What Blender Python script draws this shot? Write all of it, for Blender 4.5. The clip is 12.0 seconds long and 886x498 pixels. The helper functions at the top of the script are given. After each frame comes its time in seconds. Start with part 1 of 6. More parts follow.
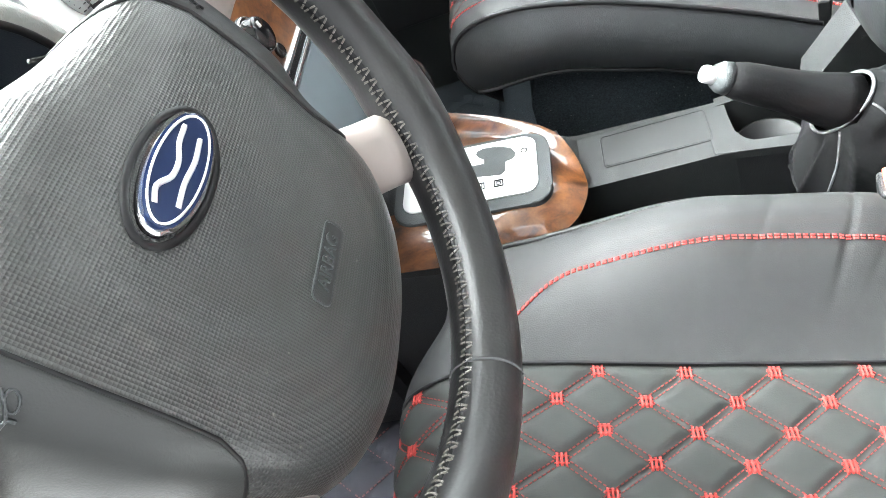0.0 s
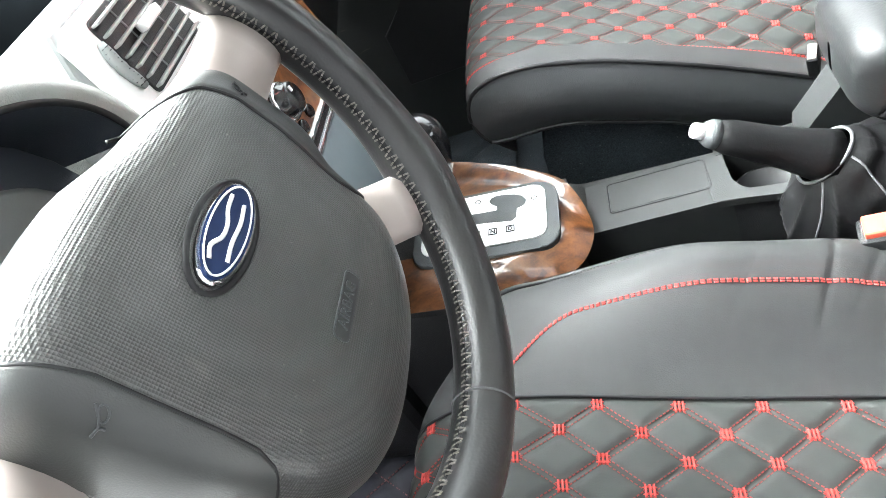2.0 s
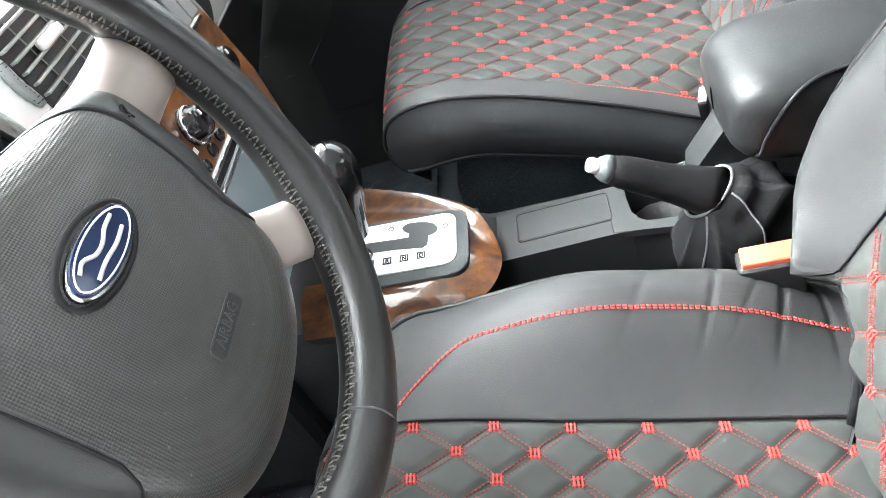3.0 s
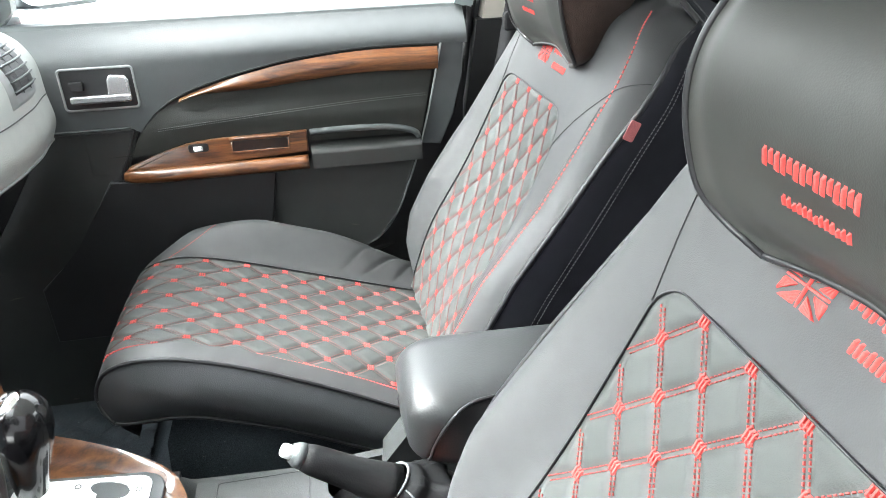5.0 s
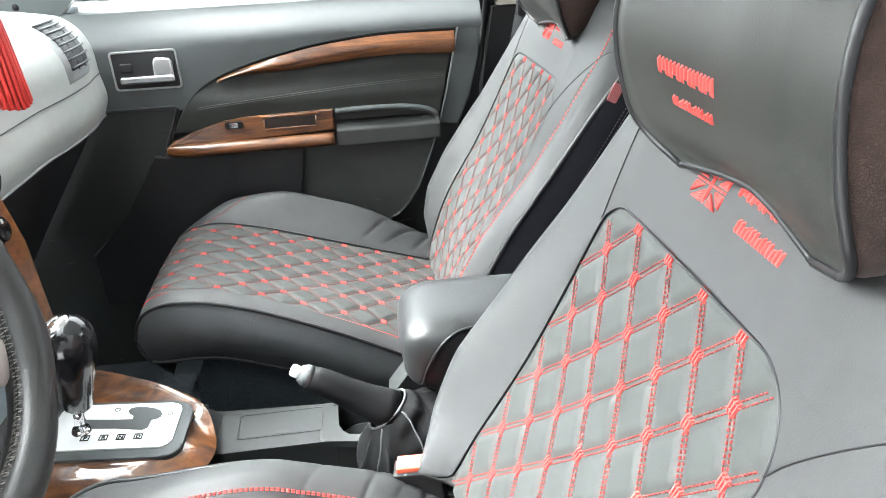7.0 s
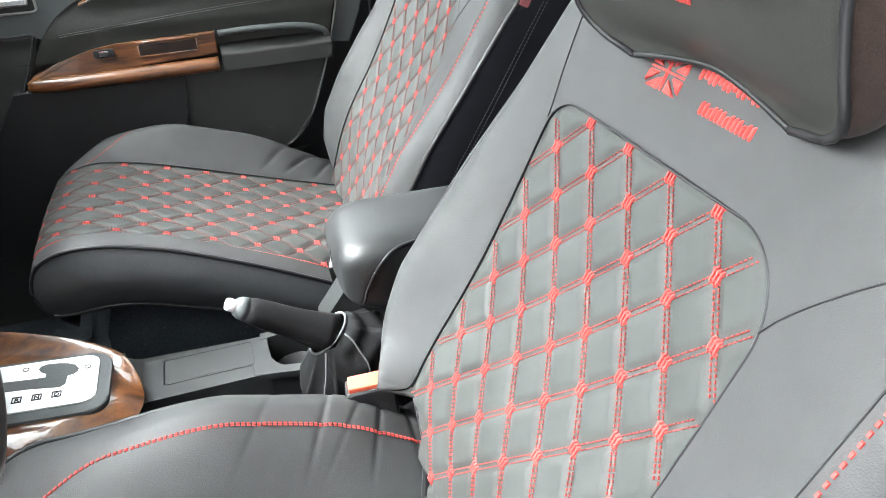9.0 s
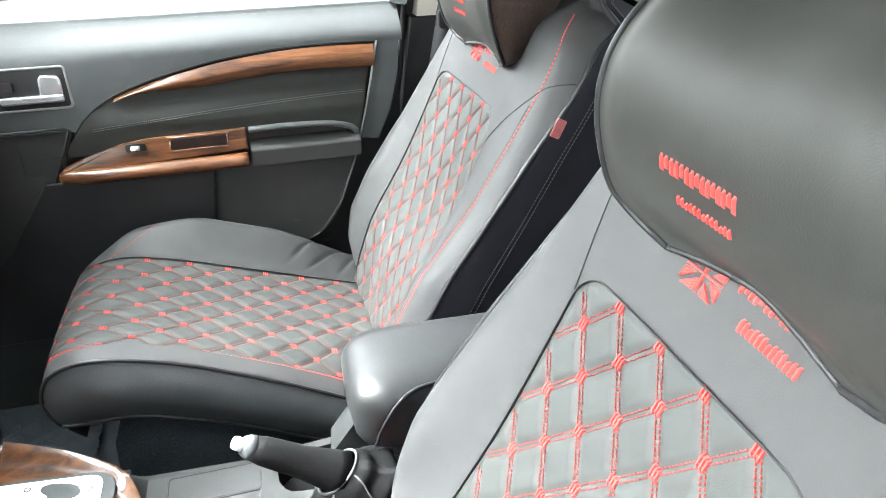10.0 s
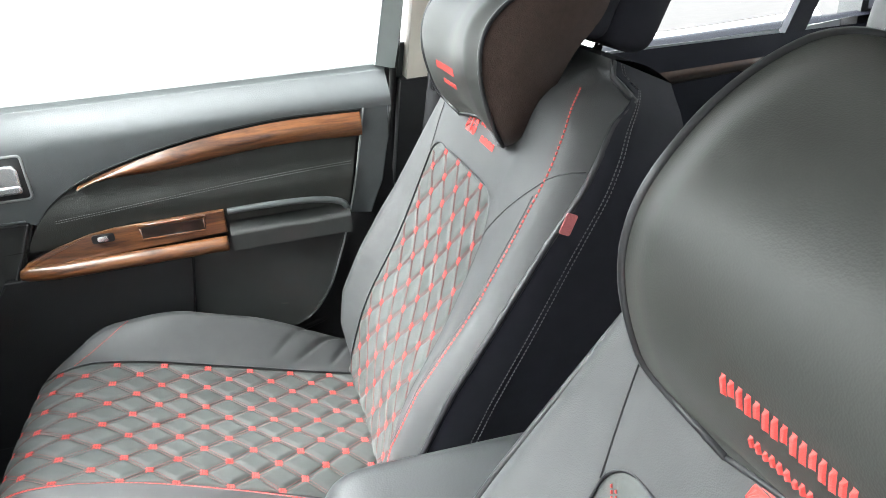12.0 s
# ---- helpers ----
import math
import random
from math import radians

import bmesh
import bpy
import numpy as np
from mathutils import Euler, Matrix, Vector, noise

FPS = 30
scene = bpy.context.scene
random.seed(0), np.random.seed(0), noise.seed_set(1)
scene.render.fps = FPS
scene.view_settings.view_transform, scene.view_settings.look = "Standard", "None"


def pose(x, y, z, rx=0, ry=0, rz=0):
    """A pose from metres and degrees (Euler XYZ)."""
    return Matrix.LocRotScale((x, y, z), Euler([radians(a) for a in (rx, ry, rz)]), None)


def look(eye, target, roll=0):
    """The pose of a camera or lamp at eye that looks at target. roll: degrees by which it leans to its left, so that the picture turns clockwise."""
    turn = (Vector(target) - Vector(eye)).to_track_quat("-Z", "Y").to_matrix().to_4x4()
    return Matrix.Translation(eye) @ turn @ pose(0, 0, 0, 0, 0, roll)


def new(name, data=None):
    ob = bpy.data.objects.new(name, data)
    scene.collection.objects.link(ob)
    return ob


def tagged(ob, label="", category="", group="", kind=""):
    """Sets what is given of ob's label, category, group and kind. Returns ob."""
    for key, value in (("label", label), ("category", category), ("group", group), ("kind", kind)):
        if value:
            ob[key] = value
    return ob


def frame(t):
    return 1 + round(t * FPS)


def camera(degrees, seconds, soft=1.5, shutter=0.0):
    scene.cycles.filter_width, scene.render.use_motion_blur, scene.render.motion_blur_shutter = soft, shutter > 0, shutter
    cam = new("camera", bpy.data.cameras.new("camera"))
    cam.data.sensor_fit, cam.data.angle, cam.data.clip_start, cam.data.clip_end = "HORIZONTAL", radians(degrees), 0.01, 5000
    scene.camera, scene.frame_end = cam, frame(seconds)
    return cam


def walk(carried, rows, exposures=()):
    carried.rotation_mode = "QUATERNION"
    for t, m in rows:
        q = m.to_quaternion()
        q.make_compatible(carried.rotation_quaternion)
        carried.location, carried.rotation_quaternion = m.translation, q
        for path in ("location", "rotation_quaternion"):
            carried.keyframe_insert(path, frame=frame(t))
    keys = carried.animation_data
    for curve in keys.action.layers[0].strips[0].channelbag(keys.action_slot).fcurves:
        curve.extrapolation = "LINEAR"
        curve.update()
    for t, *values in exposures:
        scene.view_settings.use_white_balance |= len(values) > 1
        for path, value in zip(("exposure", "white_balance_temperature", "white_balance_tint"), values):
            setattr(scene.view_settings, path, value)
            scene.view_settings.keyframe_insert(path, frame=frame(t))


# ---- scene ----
cam = camera(64.1, 12.0, soft=0.75)

PATH = [
    (0, (-0.063, -0.587, 0.973), (-0.679, 0.717, -0.413), -31.8),
    (0.5, (-0.052, -0.587, 0.982), (-0.674, 0.754, -0.366), -32.8),
    (1, (-0.05, -0.605, 0.969), (-0.676, 0.705, -0.407), -32.2),
    (1.5, (-0.039, -0.609, 0.992), (-0.694, 0.738, -0.333), -33.1),
    (2, (-0.033, -0.621, 1.01), (-0.69, 0.759, -0.28), -31.9),
    (2.5, (-0.02, -0.626, 1.01), (-0.635, 0.761, -0.292), -31.6),
    (3, (-0.003, -0.633, 1.008), (-0.468, 0.809, -0.297), -26.1),
    (3.5, (0.016, -0.646, 1.023), (-0.176, 0.966, -0.146), -14.4),
    (3.7, (0.02, -0.655, 1.027), (-0.1, 1.005, -0.082), -10.8),
    (5.3, (0.071, -0.689, 1.098), (0.4, 1.109, 0.286), -2.0),
    (5.5, (0.07, -0.705, 1.106), (0.37, 1.117, 0.339), -2.3),
    (6, (0.074, -0.741, 1.096), (0.321, 1.089, 0.329), -1.7),
    (6.5, (0.102, -0.795, 1.084), (0.258, 1.04, 0.306), -2.8),
    (7, (0.107, -0.796, 1.047), (0.286, 1.002, 0.19), -3.1),
    (7.2, (0.093, -0.777, 1.014), (0.354, 0.986, 0.107), -1.2),
    (8.8, (0.009, -0.802, 1.007), (0.461, 0.803, -0.097), -3.0),
    (9, (0.034, -0.781, 1.03), (0.535, 0.848, -0.016), -2.6),
    (9.5, (0.053, -0.743, 1.083), (0.57, 0.917, 0.095), -2.0),
    (10, (0.065, -0.709, 1.106), (0.519, 1.007, 0.184), -1.3),
    (10.5, (0.09, -0.666, 1.124), (0.532, 1.099, 0.294), -1.3),
    (11, (0.103, -0.63, 1.131), (0.542, 1.156, 0.346), -0.8),
    (11.5, (0.146, -0.56, 1.13), (0.49, 1.186, 0.218), -6.1),
    (12, (0.131, -0.558, 1.139), (0.561, 1.196, 0.28), -4.1),
]
# exposure and white balance stay neutral along the walk
walk(cam, [(t, look(eye, target, roll)) for t, eye, target, roll in PATH], exposures=[(0, 4.05, 6250, 6), (2.5, 3.8, 6250, 6), (3.5, 3.65, 6250, 6), (5.5, 3.95, 6250, 6), (7.0, 3.80, 6250, 6), (9.0, 3.55, 6250, 6), (9.6, 3.72, 6250, 6), (10.2, 4.10, 6250, 6), (11.2, 3.78, 6250, 6), (12, 3.74, 6250, 6)])

# ---- light: overcast daylight ----
world = bpy.data.worlds.new("overcast_sky")
scene.world = world
world.use_nodes = True
wn = world.node_tree.nodes
sky = wn.new("ShaderNodeTexSky")
sky.sky_type, sky.sun_disc = "NISHITA", False
sky.sun_elevation, sky.sun_rotation = radians(52), radians(287)
sky.air_density, sky.dust_density, sky.ozone_density = 1.0, 6.0, 0.6
haze = wn.new("ShaderNodeHueSaturation")
haze.inputs["Saturation"].default_value = 0.08
world.node_tree.links.new(sky.outputs[0], haze.inputs["Color"])
world.node_tree.links.new(haze.outputs[0], wn["Background"].inputs["Color"])
wn["Background"].inputs["Strength"].default_value = 0.15
sun = new("sun", bpy.data.lights.new("sun", "SUN"))
sun.data.energy, sun.data.angle, sun.data.color = 0.45, radians(40), (1.0, 0.995, 0.985)
sun.matrix_world = look((-6.4, 1.9, 9.15), (0, 0, 0.6))


# ---- materials ----
def mat(name, colour, rough=0.5, metal=0.0, spec=0.5, var=0.12, grain=40.0, bump=0.0, bump_scale=600.0, coat=0.0,
        bump_kind="noise", sheen=0.0, coat_rough=0.06, turn=0.0, second=None, second_scale=6.0, rough_var=0.08):
    """A surface with variation at two scales, and fine relief; coordinates are metres."""
    m = bpy.data.materials.new(name)
    m.use_nodes = True
    n, l = m.node_tree.nodes, m.node_tree.links
    b = n["Principled BSDF"]
    co = n.new("ShaderNodeTexCoord")
    big = n.new("ShaderNodeTexNoise")
    big.inputs["Scale"].default_value, big.inputs["Detail"].default_value = second_scale, 5.0
    fine = n.new("ShaderNodeTexNoise")
    fine.inputs["Scale"].default_value, fine.inputs["Detail"].default_value = grain, 4.0
    l.new(co.outputs["Object"], big.inputs["Vector"])
    l.new(co.outputs["Object"], fine.inputs["Vector"])
    both = n.new("ShaderNodeMath")
    both.operation = "ADD"
    l.new(big.outputs[0], both.inputs[0])
    l.new(fine.outputs[0], both.inputs[1])
    ramp = n.new("ShaderNodeMapRange")
    ramp.inputs[1].default_value, ramp.inputs[2].default_value = 0.65, 1.35
    l.new(both.outputs[0], ramp.inputs[0])
    mix = n.new("ShaderNodeMix")
    mix.data_type = "RGBA"
    l.new(ramp.outputs[0], mix.inputs[0])
    lo = [max(0, c * (1 - var)) for c in colour]
    hi = second if second else [min(1, c * (1 + var)) for c in colour]
    mix.inputs[6].default_value, mix.inputs[7].default_value = (*lo, 1), (*hi, 1)
    l.new(mix.outputs[2], b.inputs["Base Color"])
    r = n.new("ShaderNodeMapRange")
    r.inputs[3].default_value, r.inputs[4].default_value = max(0.02, rough - rough_var), min(1, rough + rough_var)
    l.new(big.outputs[0], r.inputs[0])
    l.new(r.outputs[0], b.inputs["Roughness"])
    b.inputs["Metallic"].default_value, b.inputs["Specular IOR Level"].default_value = metal, spec
    b.inputs["Coat Weight"].default_value, b.inputs["Coat Roughness"].default_value = coat, coat_rough
    b.inputs["Sheen Weight"].default_value = sheen
    if bump:
        t = n.new("ShaderNodeTexVoronoi" if bump_kind in ("cells", "dots") else "ShaderNodeTexNoise")
        t.inputs["Scale"].default_value = bump_scale
        if bump_kind == "dots":
            t.inputs["Randomness"].default_value = 0.0
        spin = n.new("ShaderNodeMapping")
        spin.inputs["Rotation"].default_value = (0, radians(turn), 0)
        l.new(co.outputs["Object"], spin.inputs["Vector"])
        l.new(spin.outputs[0], t.inputs["Vector"])
        k = n.new("ShaderNodeBump")
        k.inputs["Strength"].default_value, k.inputs["Distance"].default_value = bump, 0.001
        l.new(t.outputs[0], k.inputs["Height"])
        l.new(k.outputs[0], b.inputs["Normal"])
    return m


def wood(name, tone=1.0, stretch=(0.8, 1.0, 1.5), coat=1.0):
    """Glossy burl veneer."""
    m = bpy.data.materials.new(name)
    m.use_nodes = True
    n, l = m.node_tree.nodes, m.node_tree.links
    b = n["Principled BSDF"]
    co = n.new("ShaderNodeTexCoord")
    warp = n.new("ShaderNodeTexNoise")
    warp.inputs["Scale"].default_value, warp.inputs["Detail"].default_value = 28.0, 6.0
    warp.inputs["Distortion"].default_value = 1.6
    mp = n.new("ShaderNodeMapping")
    mp.inputs["Scale"].default_value = stretch
    l.new(co.outputs["Object"], mp.inputs["Vector"])
    l.new(mp.outputs[0], warp.inputs["Vector"])
    fine = n.new("ShaderNodeTexNoise")
    fine.inputs["Scale"].default_value, fine.inputs["Detail"].default_value = 320.0, 3.0
    l.new(mp.outputs[0], fine.inputs["Vector"])
    add = n.new("ShaderNodeMath")
    add.operation = "MULTIPLY_ADD"
    add.inputs[1].default_value = 0.25
    l.new(fine.outputs[0], add.inputs[0])
    l.new(warp.outputs[0], add.inputs[2])
    ramp = n.new("ShaderNodeValToRGB")
    e = ramp.color_ramp.elements
    e[0].position, e[0].color = 0.42, (0.050 * tone, 0.016 * tone, 0.006 * tone, 1)
    e[1].position, e[1].color = 0.82, (0.30 * tone, 0.115 * tone, 0.033 * tone, 1)
    mid = ramp.color_ramp.elements.new(0.60)
    mid.color = (0.165 * tone, 0.056 * tone, 0.015 * tone, 1)
    l.new(add.outputs[0], ramp.inputs[0])
    l.new(ramp.outputs[0], b.inputs["Base Color"])
    b.inputs["Roughness"].default_value = 0.35
    b.inputs["Coat Weight"].default_value, b.inputs["Coat Roughness"].default_value = coat, 0.04 + 0.12 * (1 - coat)
    b.inputs["Coat IOR"].default_value = 1.9
    return m


def glass(name, tint=(1, 1, 1), rough=0.0):
    m = bpy.data.materials.new(name)
    m.use_nodes = True
    b = m.node_tree.nodes["Principled BSDF"]
    b.inputs["Base Color"].default_value = (*tint, 1)
    b.inputs["Transmission Weight"].default_value = 1.0
    b.inputs["Roughness"].default_value, b.inputs["IOR"].default_value = rough, 1.02
    return m


LEATHER = mat("grey_black_faux_leather", (0.033, 0.0335, 0.034), 0.58, bump=0.12, bump_scale=900, bump_kind="cells", var=0.10, spec=0.30)
QUILT = mat("quilted_faux_leather", (0.039, 0.042, 0.040), 0.60, bump=0.10, bump_scale=900, bump_kind="cells", var=0.12, spec=0.25)
BLACK_LEATHER = mat("black_faux_leather", (0.016, 0.017, 0.018), 0.34, coat=0.15, bump=0.25, bump_scale=700, bump_kind="cells", var=0.15)
PILLOW = mat("pillow_faux_leather", (0.0205, 0.021, 0.019), 0.52, spec=0.28, bump=0.08, bump_scale=900, bump_kind="cells", var=0.10)
REST_LEATHER = mat("glossy_black_rest_leather", (0.014, 0.0148, 0.0152), 0.44, spec=0.35, coat=0.18, coat_rough=0.42, bump=0.14, bump_scale=420, bump_kind="cells", var=0.12)
DOOR_PAD = mat("matte_black_door_leather", (0.015, 0.016, 0.014), 0.5, bump=0.25, bump_scale=700, bump_kind="cells", var=0.15, spec=0.3)
BLACK_GLOSS = mat("glossy_black_plastic", (0.008, 0.008, 0.009), 0.15, var=0.1, coat=0.5)
BLACK_CLOTH = mat("black_stretch_cloth", (0.010, 0.010, 0.014), 0.85, bump=0.3, bump_scale=1500, var=0.2, spec=0.2)
PIPING = mat("black_piping", (0.012, 0.012, 0.013), 0.42, var=0.1, spec=0.35)
RED = mat("red_thread", (0.44, 0.054, 0.047), 0.65, var=0.25, grain=900, bump=0.4, bump_scale=2500, spec=0.3)
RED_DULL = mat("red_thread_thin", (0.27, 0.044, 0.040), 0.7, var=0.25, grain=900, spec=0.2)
LACE = mat("worn_brown_lacing", (0.15, 0.138, 0.122), 0.5, var=0.3, grain=500)
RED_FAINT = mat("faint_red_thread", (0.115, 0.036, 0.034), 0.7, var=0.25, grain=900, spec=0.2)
SKIRT = mat("black_cover_side_leather", (0.036, 0.038, 0.040), 0.34, coat=0.15, coat_rough=0.3, bump=0.2, bump_scale=800, bump_kind="cells", var=0.12)
GREY_THREAD = mat("grey_thread", (0.085, 0.085, 0.088), 0.7, var=0.2, grain=900)
VELVET = mat("brown_velvet", (0.028, 0.016, 0.012), 0.8, var=0.35, grain=120, bump=0.5, bump_scale=900, sheen=0.12, spec=0.2)
PLASTIC = mat("dark_grey_soft_plastic", (0.0145, 0.0157, 0.0157), 0.54, bump=0.3, bump_scale=1200, bump_kind="cells", var=0.10)
BLACK_PLASTIC = mat("black_grained_plastic", (0.009, 0.009, 0.010), 0.5, bump=0.35, bump_scale=1100, bump_kind="cells", var=0.15)
DASH = mat("pale_grey_dash_plastic", (0.31, 0.325, 0.31), 0.55, bump=0.35, bump_scale=900, bump_kind="cells", var=0.06)
DOOR_LOW = mat("charcoal_door_plastic", (0.020, 0.0215, 0.0205), 0.50, bump=0.3, bump_scale=1200, bump_kind="cells", var=0.12)
DOOR_TOP = mat("grey_door_plastic", (0.060, 0.066, 0.068), 0.50, bump=0.3, bump_scale=1000, bump_kind="cells", var=0.08)
AIRBAG = mat("dotted_grey_cover", (0.050, 0.051, 0.049), 0.34, coat=0.5, coat_rough=0.28, turn=22.0, bump=0.8, bump_scale=690, bump_kind="dots", var=0.10)
AIRBAG_SMOOTH = mat("smooth_grey_cover", (0.042, 0.044, 0.043), 0.42, bump=0.15, bump_scale=1200, var=0.08)
WHEEL_LEATHER = mat("dark_wheel_leather", (0.013, 0.0125, 0.0128), 0.36, spec=0.5, coat=0.45, coat_rough=0.30, bump=0.10, bump_scale=500, bump_kind="cells", var=0.2, second_scale=14)
SPOKE = mat("champagne_satin_paint", (0.40, 0.355, 0.33), 0.38, metal=0.15, var=0.06)
SILVER = mat("satin_silver_plate", (0.88, 0.88, 0.88), 0.30, metal=0.2, coat=0.4, var=0.04)
CHROME = mat("chrome", (0.85, 0.85, 0.86), 0.07, metal=1.0, var=0.03)
GREY_TRIM = mat("mid_grey_plastic_trim", (0.22, 0.23, 0.23), 0.42, var=0.06, bump=0.1)
CARPET = mat("charcoal_carpet", (0.034, 0.041, 0.047), 0.95, var=0.6, grain=500, bump=1.0, bump_scale=900, spec=0.1)
ROOF_CLOTH = mat("light_grey_headlining", (0.50, 0.49, 0.46), 0.9, var=0.05, bump=0.2, bump_scale=1500)
PILLAR = mat("beige_pillar_plastic", (0.42, 0.39, 0.34), 0.6, var=0.05, bump=0.2, bump_scale=1000)
BLUE = mat("deep_blue_enamel", (0.012, 0.026, 0.085), 0.2, var=0.15, coat=0.8)
ORANGE = mat("orange_red_buckle_button", (0.56, 0.10, 0.055), 0.35, var=0.1)
PAINT = mat("silver_car_paint", (0.55, 0.58, 0.60), 0.25, metal=0.3, coat=0.8, var=0.03)
WEBBING = mat("black_belt_webbing", (0.016, 0.016, 0.018), 0.7, var=0.3, grain=800, bump=0.6, bump_scale=1200)
PINK_TAG = mat("dusty_red_label_cloth", (0.34, 0.10, 0.10), 0.8, var=0.3, grain=700)
TASSEL = mat("bright_red_tassel_silk", (0.70, 0.045, 0.036), 0.5, var=0.25, grain=700)
WOOD = wood("glossy_burl_veneer", 0.64)
DOOR_WOOD = wood("lengthwise_grained_veneer", 0.60, (0.25, 1.0, 2.2), 0.45)
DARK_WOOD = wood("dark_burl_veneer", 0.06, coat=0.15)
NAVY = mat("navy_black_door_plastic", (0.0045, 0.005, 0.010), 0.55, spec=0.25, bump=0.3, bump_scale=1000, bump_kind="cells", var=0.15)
GAITER = mat("soft_black_gaiter_leather", (0.008, 0.008, 0.0085), 0.50, spec=0.18, bump=0.1, bump_scale=600, bump_kind="cells", var=0.15)
PANE = glass("window_glass", (0.97, 1.0, 0.99))
PAVING = mat("pale_concrete_ground", (0.54, 0.54, 0.53), 0.9, var=0.12, grain=9, second_scale=0.6)
WHITE_PAINT = mat("white_car_paint", (0.80, 0.80, 0.80), 0.25, coat=0.6, var=0.02)
BRICK_PAVE = mat("reddish_brick_paving", (0.024, 0.0195, 0.019), 0.9, var=0.3, grain=6, second_scale=1.5)
WALL = mat("grey_light_block_wall", (0.13, 0.13, 0.135), 0.9, var=0.12, grain=30, second_scale=0.8, bump=0.3, bump_scale=200)
FLAP = mat("blue_grey_flap_plastic", (0.15, 0.18, 0.20), 0.4, var=0.06, bump=0.1)
HOOD_DARK = mat("dark_blue_grey_hood_lining", (0.050, 0.060, 0.076), 0.45, var=0.10, bump=0.2, bump_scale=900)
MARK = mat("dark_print_and_hollows", (0.02, 0.02, 0.02), 0.5, var=0.05)
LEVER_METAL = mat("brushed_door_lever_metal", (0.72, 0.72, 0.73), 0.22, metal=0.9, var=0.05, rough_var=0.05)
MIRROR = mat("mirror_glass", (0.92, 0.93, 0.94), 0.03, metal=1.0, var=0.01, rough_var=0.0)


def specks(m, scale, amount, colour, stretch=(1, 1, 1)):
    """Scattered dust or scuffs on a surface."""
    n, l = m.node_tree.nodes, m.node_tree.links
    b = n["Principled BSDF"]
    old = b.inputs["Base Color"].links[0].from_socket
    co, mp, t = n.new("ShaderNodeTexCoord"), n.new("ShaderNodeMapping"), n.new("ShaderNodeTexNoise")
    mp.inputs["Scale"].default_value = stretch
    t.inputs["Scale"].default_value, t.inputs["Detail"].default_value = scale, 2.0
    r = n.new("ShaderNodeMapRange")
    r.inputs[1].default_value, r.inputs[2].default_value = amount, amount + 0.06
    x = n.new("ShaderNodeMix")
    x.data_type = "RGBA"
    x.inputs[7].default_value = (*colour, 1)
    l.new(co.outputs["Object"], mp.inputs["Vector"])
    l.new(mp.outputs[0], t.inputs["Vector"])
    l.new(t.outputs[0], r.inputs[0])
    l.new(r.outputs[0], x.inputs[0])
    l.new(old, x.inputs[6])
    l.new(x.outputs[2], b.inputs["Base Color"])


specks(AIRBAG, 170.0, 0.735, (0.16, 0.155, 0.14))
specks(AIRBAG, 22.0, 0.70, (0.11, 0.105, 0.095))
specks(DOOR_LOW, 60.0, 0.74, (0.07, 0.065, 0.05), (0.35, 1, 1.6))
specks(CARPET, 260.0, 0.70, (0.11, 0.115, 0.12))
specks(BLACK_PLASTIC, 230.0, 0.76, (0.05, 0.05, 0.05))


# ---- building helpers ----
def thing(name, place, label, category, group="", kind=""):
    return_ob = new(name)
    return_ob.empty_display_size = 0.05
    return_ob.matrix_world = Matrix.Translation(place)
    return tagged(return_ob, label, category, group, kind)


def part(name, bm, material, parent, label="", smooth=True, kind=""):
    """One mesh object from a bmesh in world coordinates, under a thing or a part."""
    bmesh.ops.recalc_face_normals(bm, faces=bm.faces)
    me = bpy.data.meshes.new(name)
    bm.to_mesh(me)
    bm.free()
    return link_part(name, me, material, parent, label, smooth, kind)


def link_part(name, me, material, parent, label="", smooth=True, kind=""):
    if smooth:
        me.polygons.foreach_set("use_smooth", [True] * len(me.polygons))
    me.materials.append(material)
    ob = new(name, me)
    if parent:
        ob.parent = parent
        base = Matrix.Identity(4)
        up = parent
        while up:
            base = up.matrix_basis.inverted() @ base if up.type == "EMPTY" else base
            up = up.parent
        ob.matrix_parent_inverse = base if parent.type == "EMPTY" else Matrix.Identity(4)
    return tagged(ob, label, kind=kind)


def data_part(name, verts, faces, material, parent, label="", smooth=True, kind=""):
    me = bpy.data.meshes.new(name)
    me.from_pydata([tuple(v) for v in verts], [], faces)
    me.update()
    return link_part(name, me, material, parent, label, smooth, kind)


def crisp(bm, axes):
    """Keep large flat faces flat-shaded beside their rounded edges."""
    bm.normal_update()
    for f in bm.faces:
        if any(abs(f.normal.dot(a)) > 0.9995 for a in axes):
            for e in f.edges:
                e.smooth = False
    for e in bm.edges:
        if len(e.link_faces) == 2 and e.calc_face_angle(0.0) > 0.62:
            e.smooth = False


def box(cx, cy, cz, sx, sy, sz, bevel=0.003, seg=2, m=None):
    bm = bmesh.new()
    bmesh.ops.create_cube(bm, size=1.0)
    bmesh.ops.scale(bm, vec=(sx, sy, sz), verts=bm.verts)
    if bevel:
        bmesh.ops.bevel(bm, geom=bm.edges[:], offset=min(bevel, 0.45 * min(sx, sy, sz)), segments=seg, profile=0.6, affect="EDGES")
    crisp(bm, [Vector((1, 0, 0)), Vector((0, 1, 0)), Vector((0, 0, 1))])
    if m is not None:
        bmesh.ops.transform(bm, matrix=m, verts=bm.verts)
    bmesh.ops.translate(bm, vec=(cx, cy, cz), verts=bm.verts)
    return bm


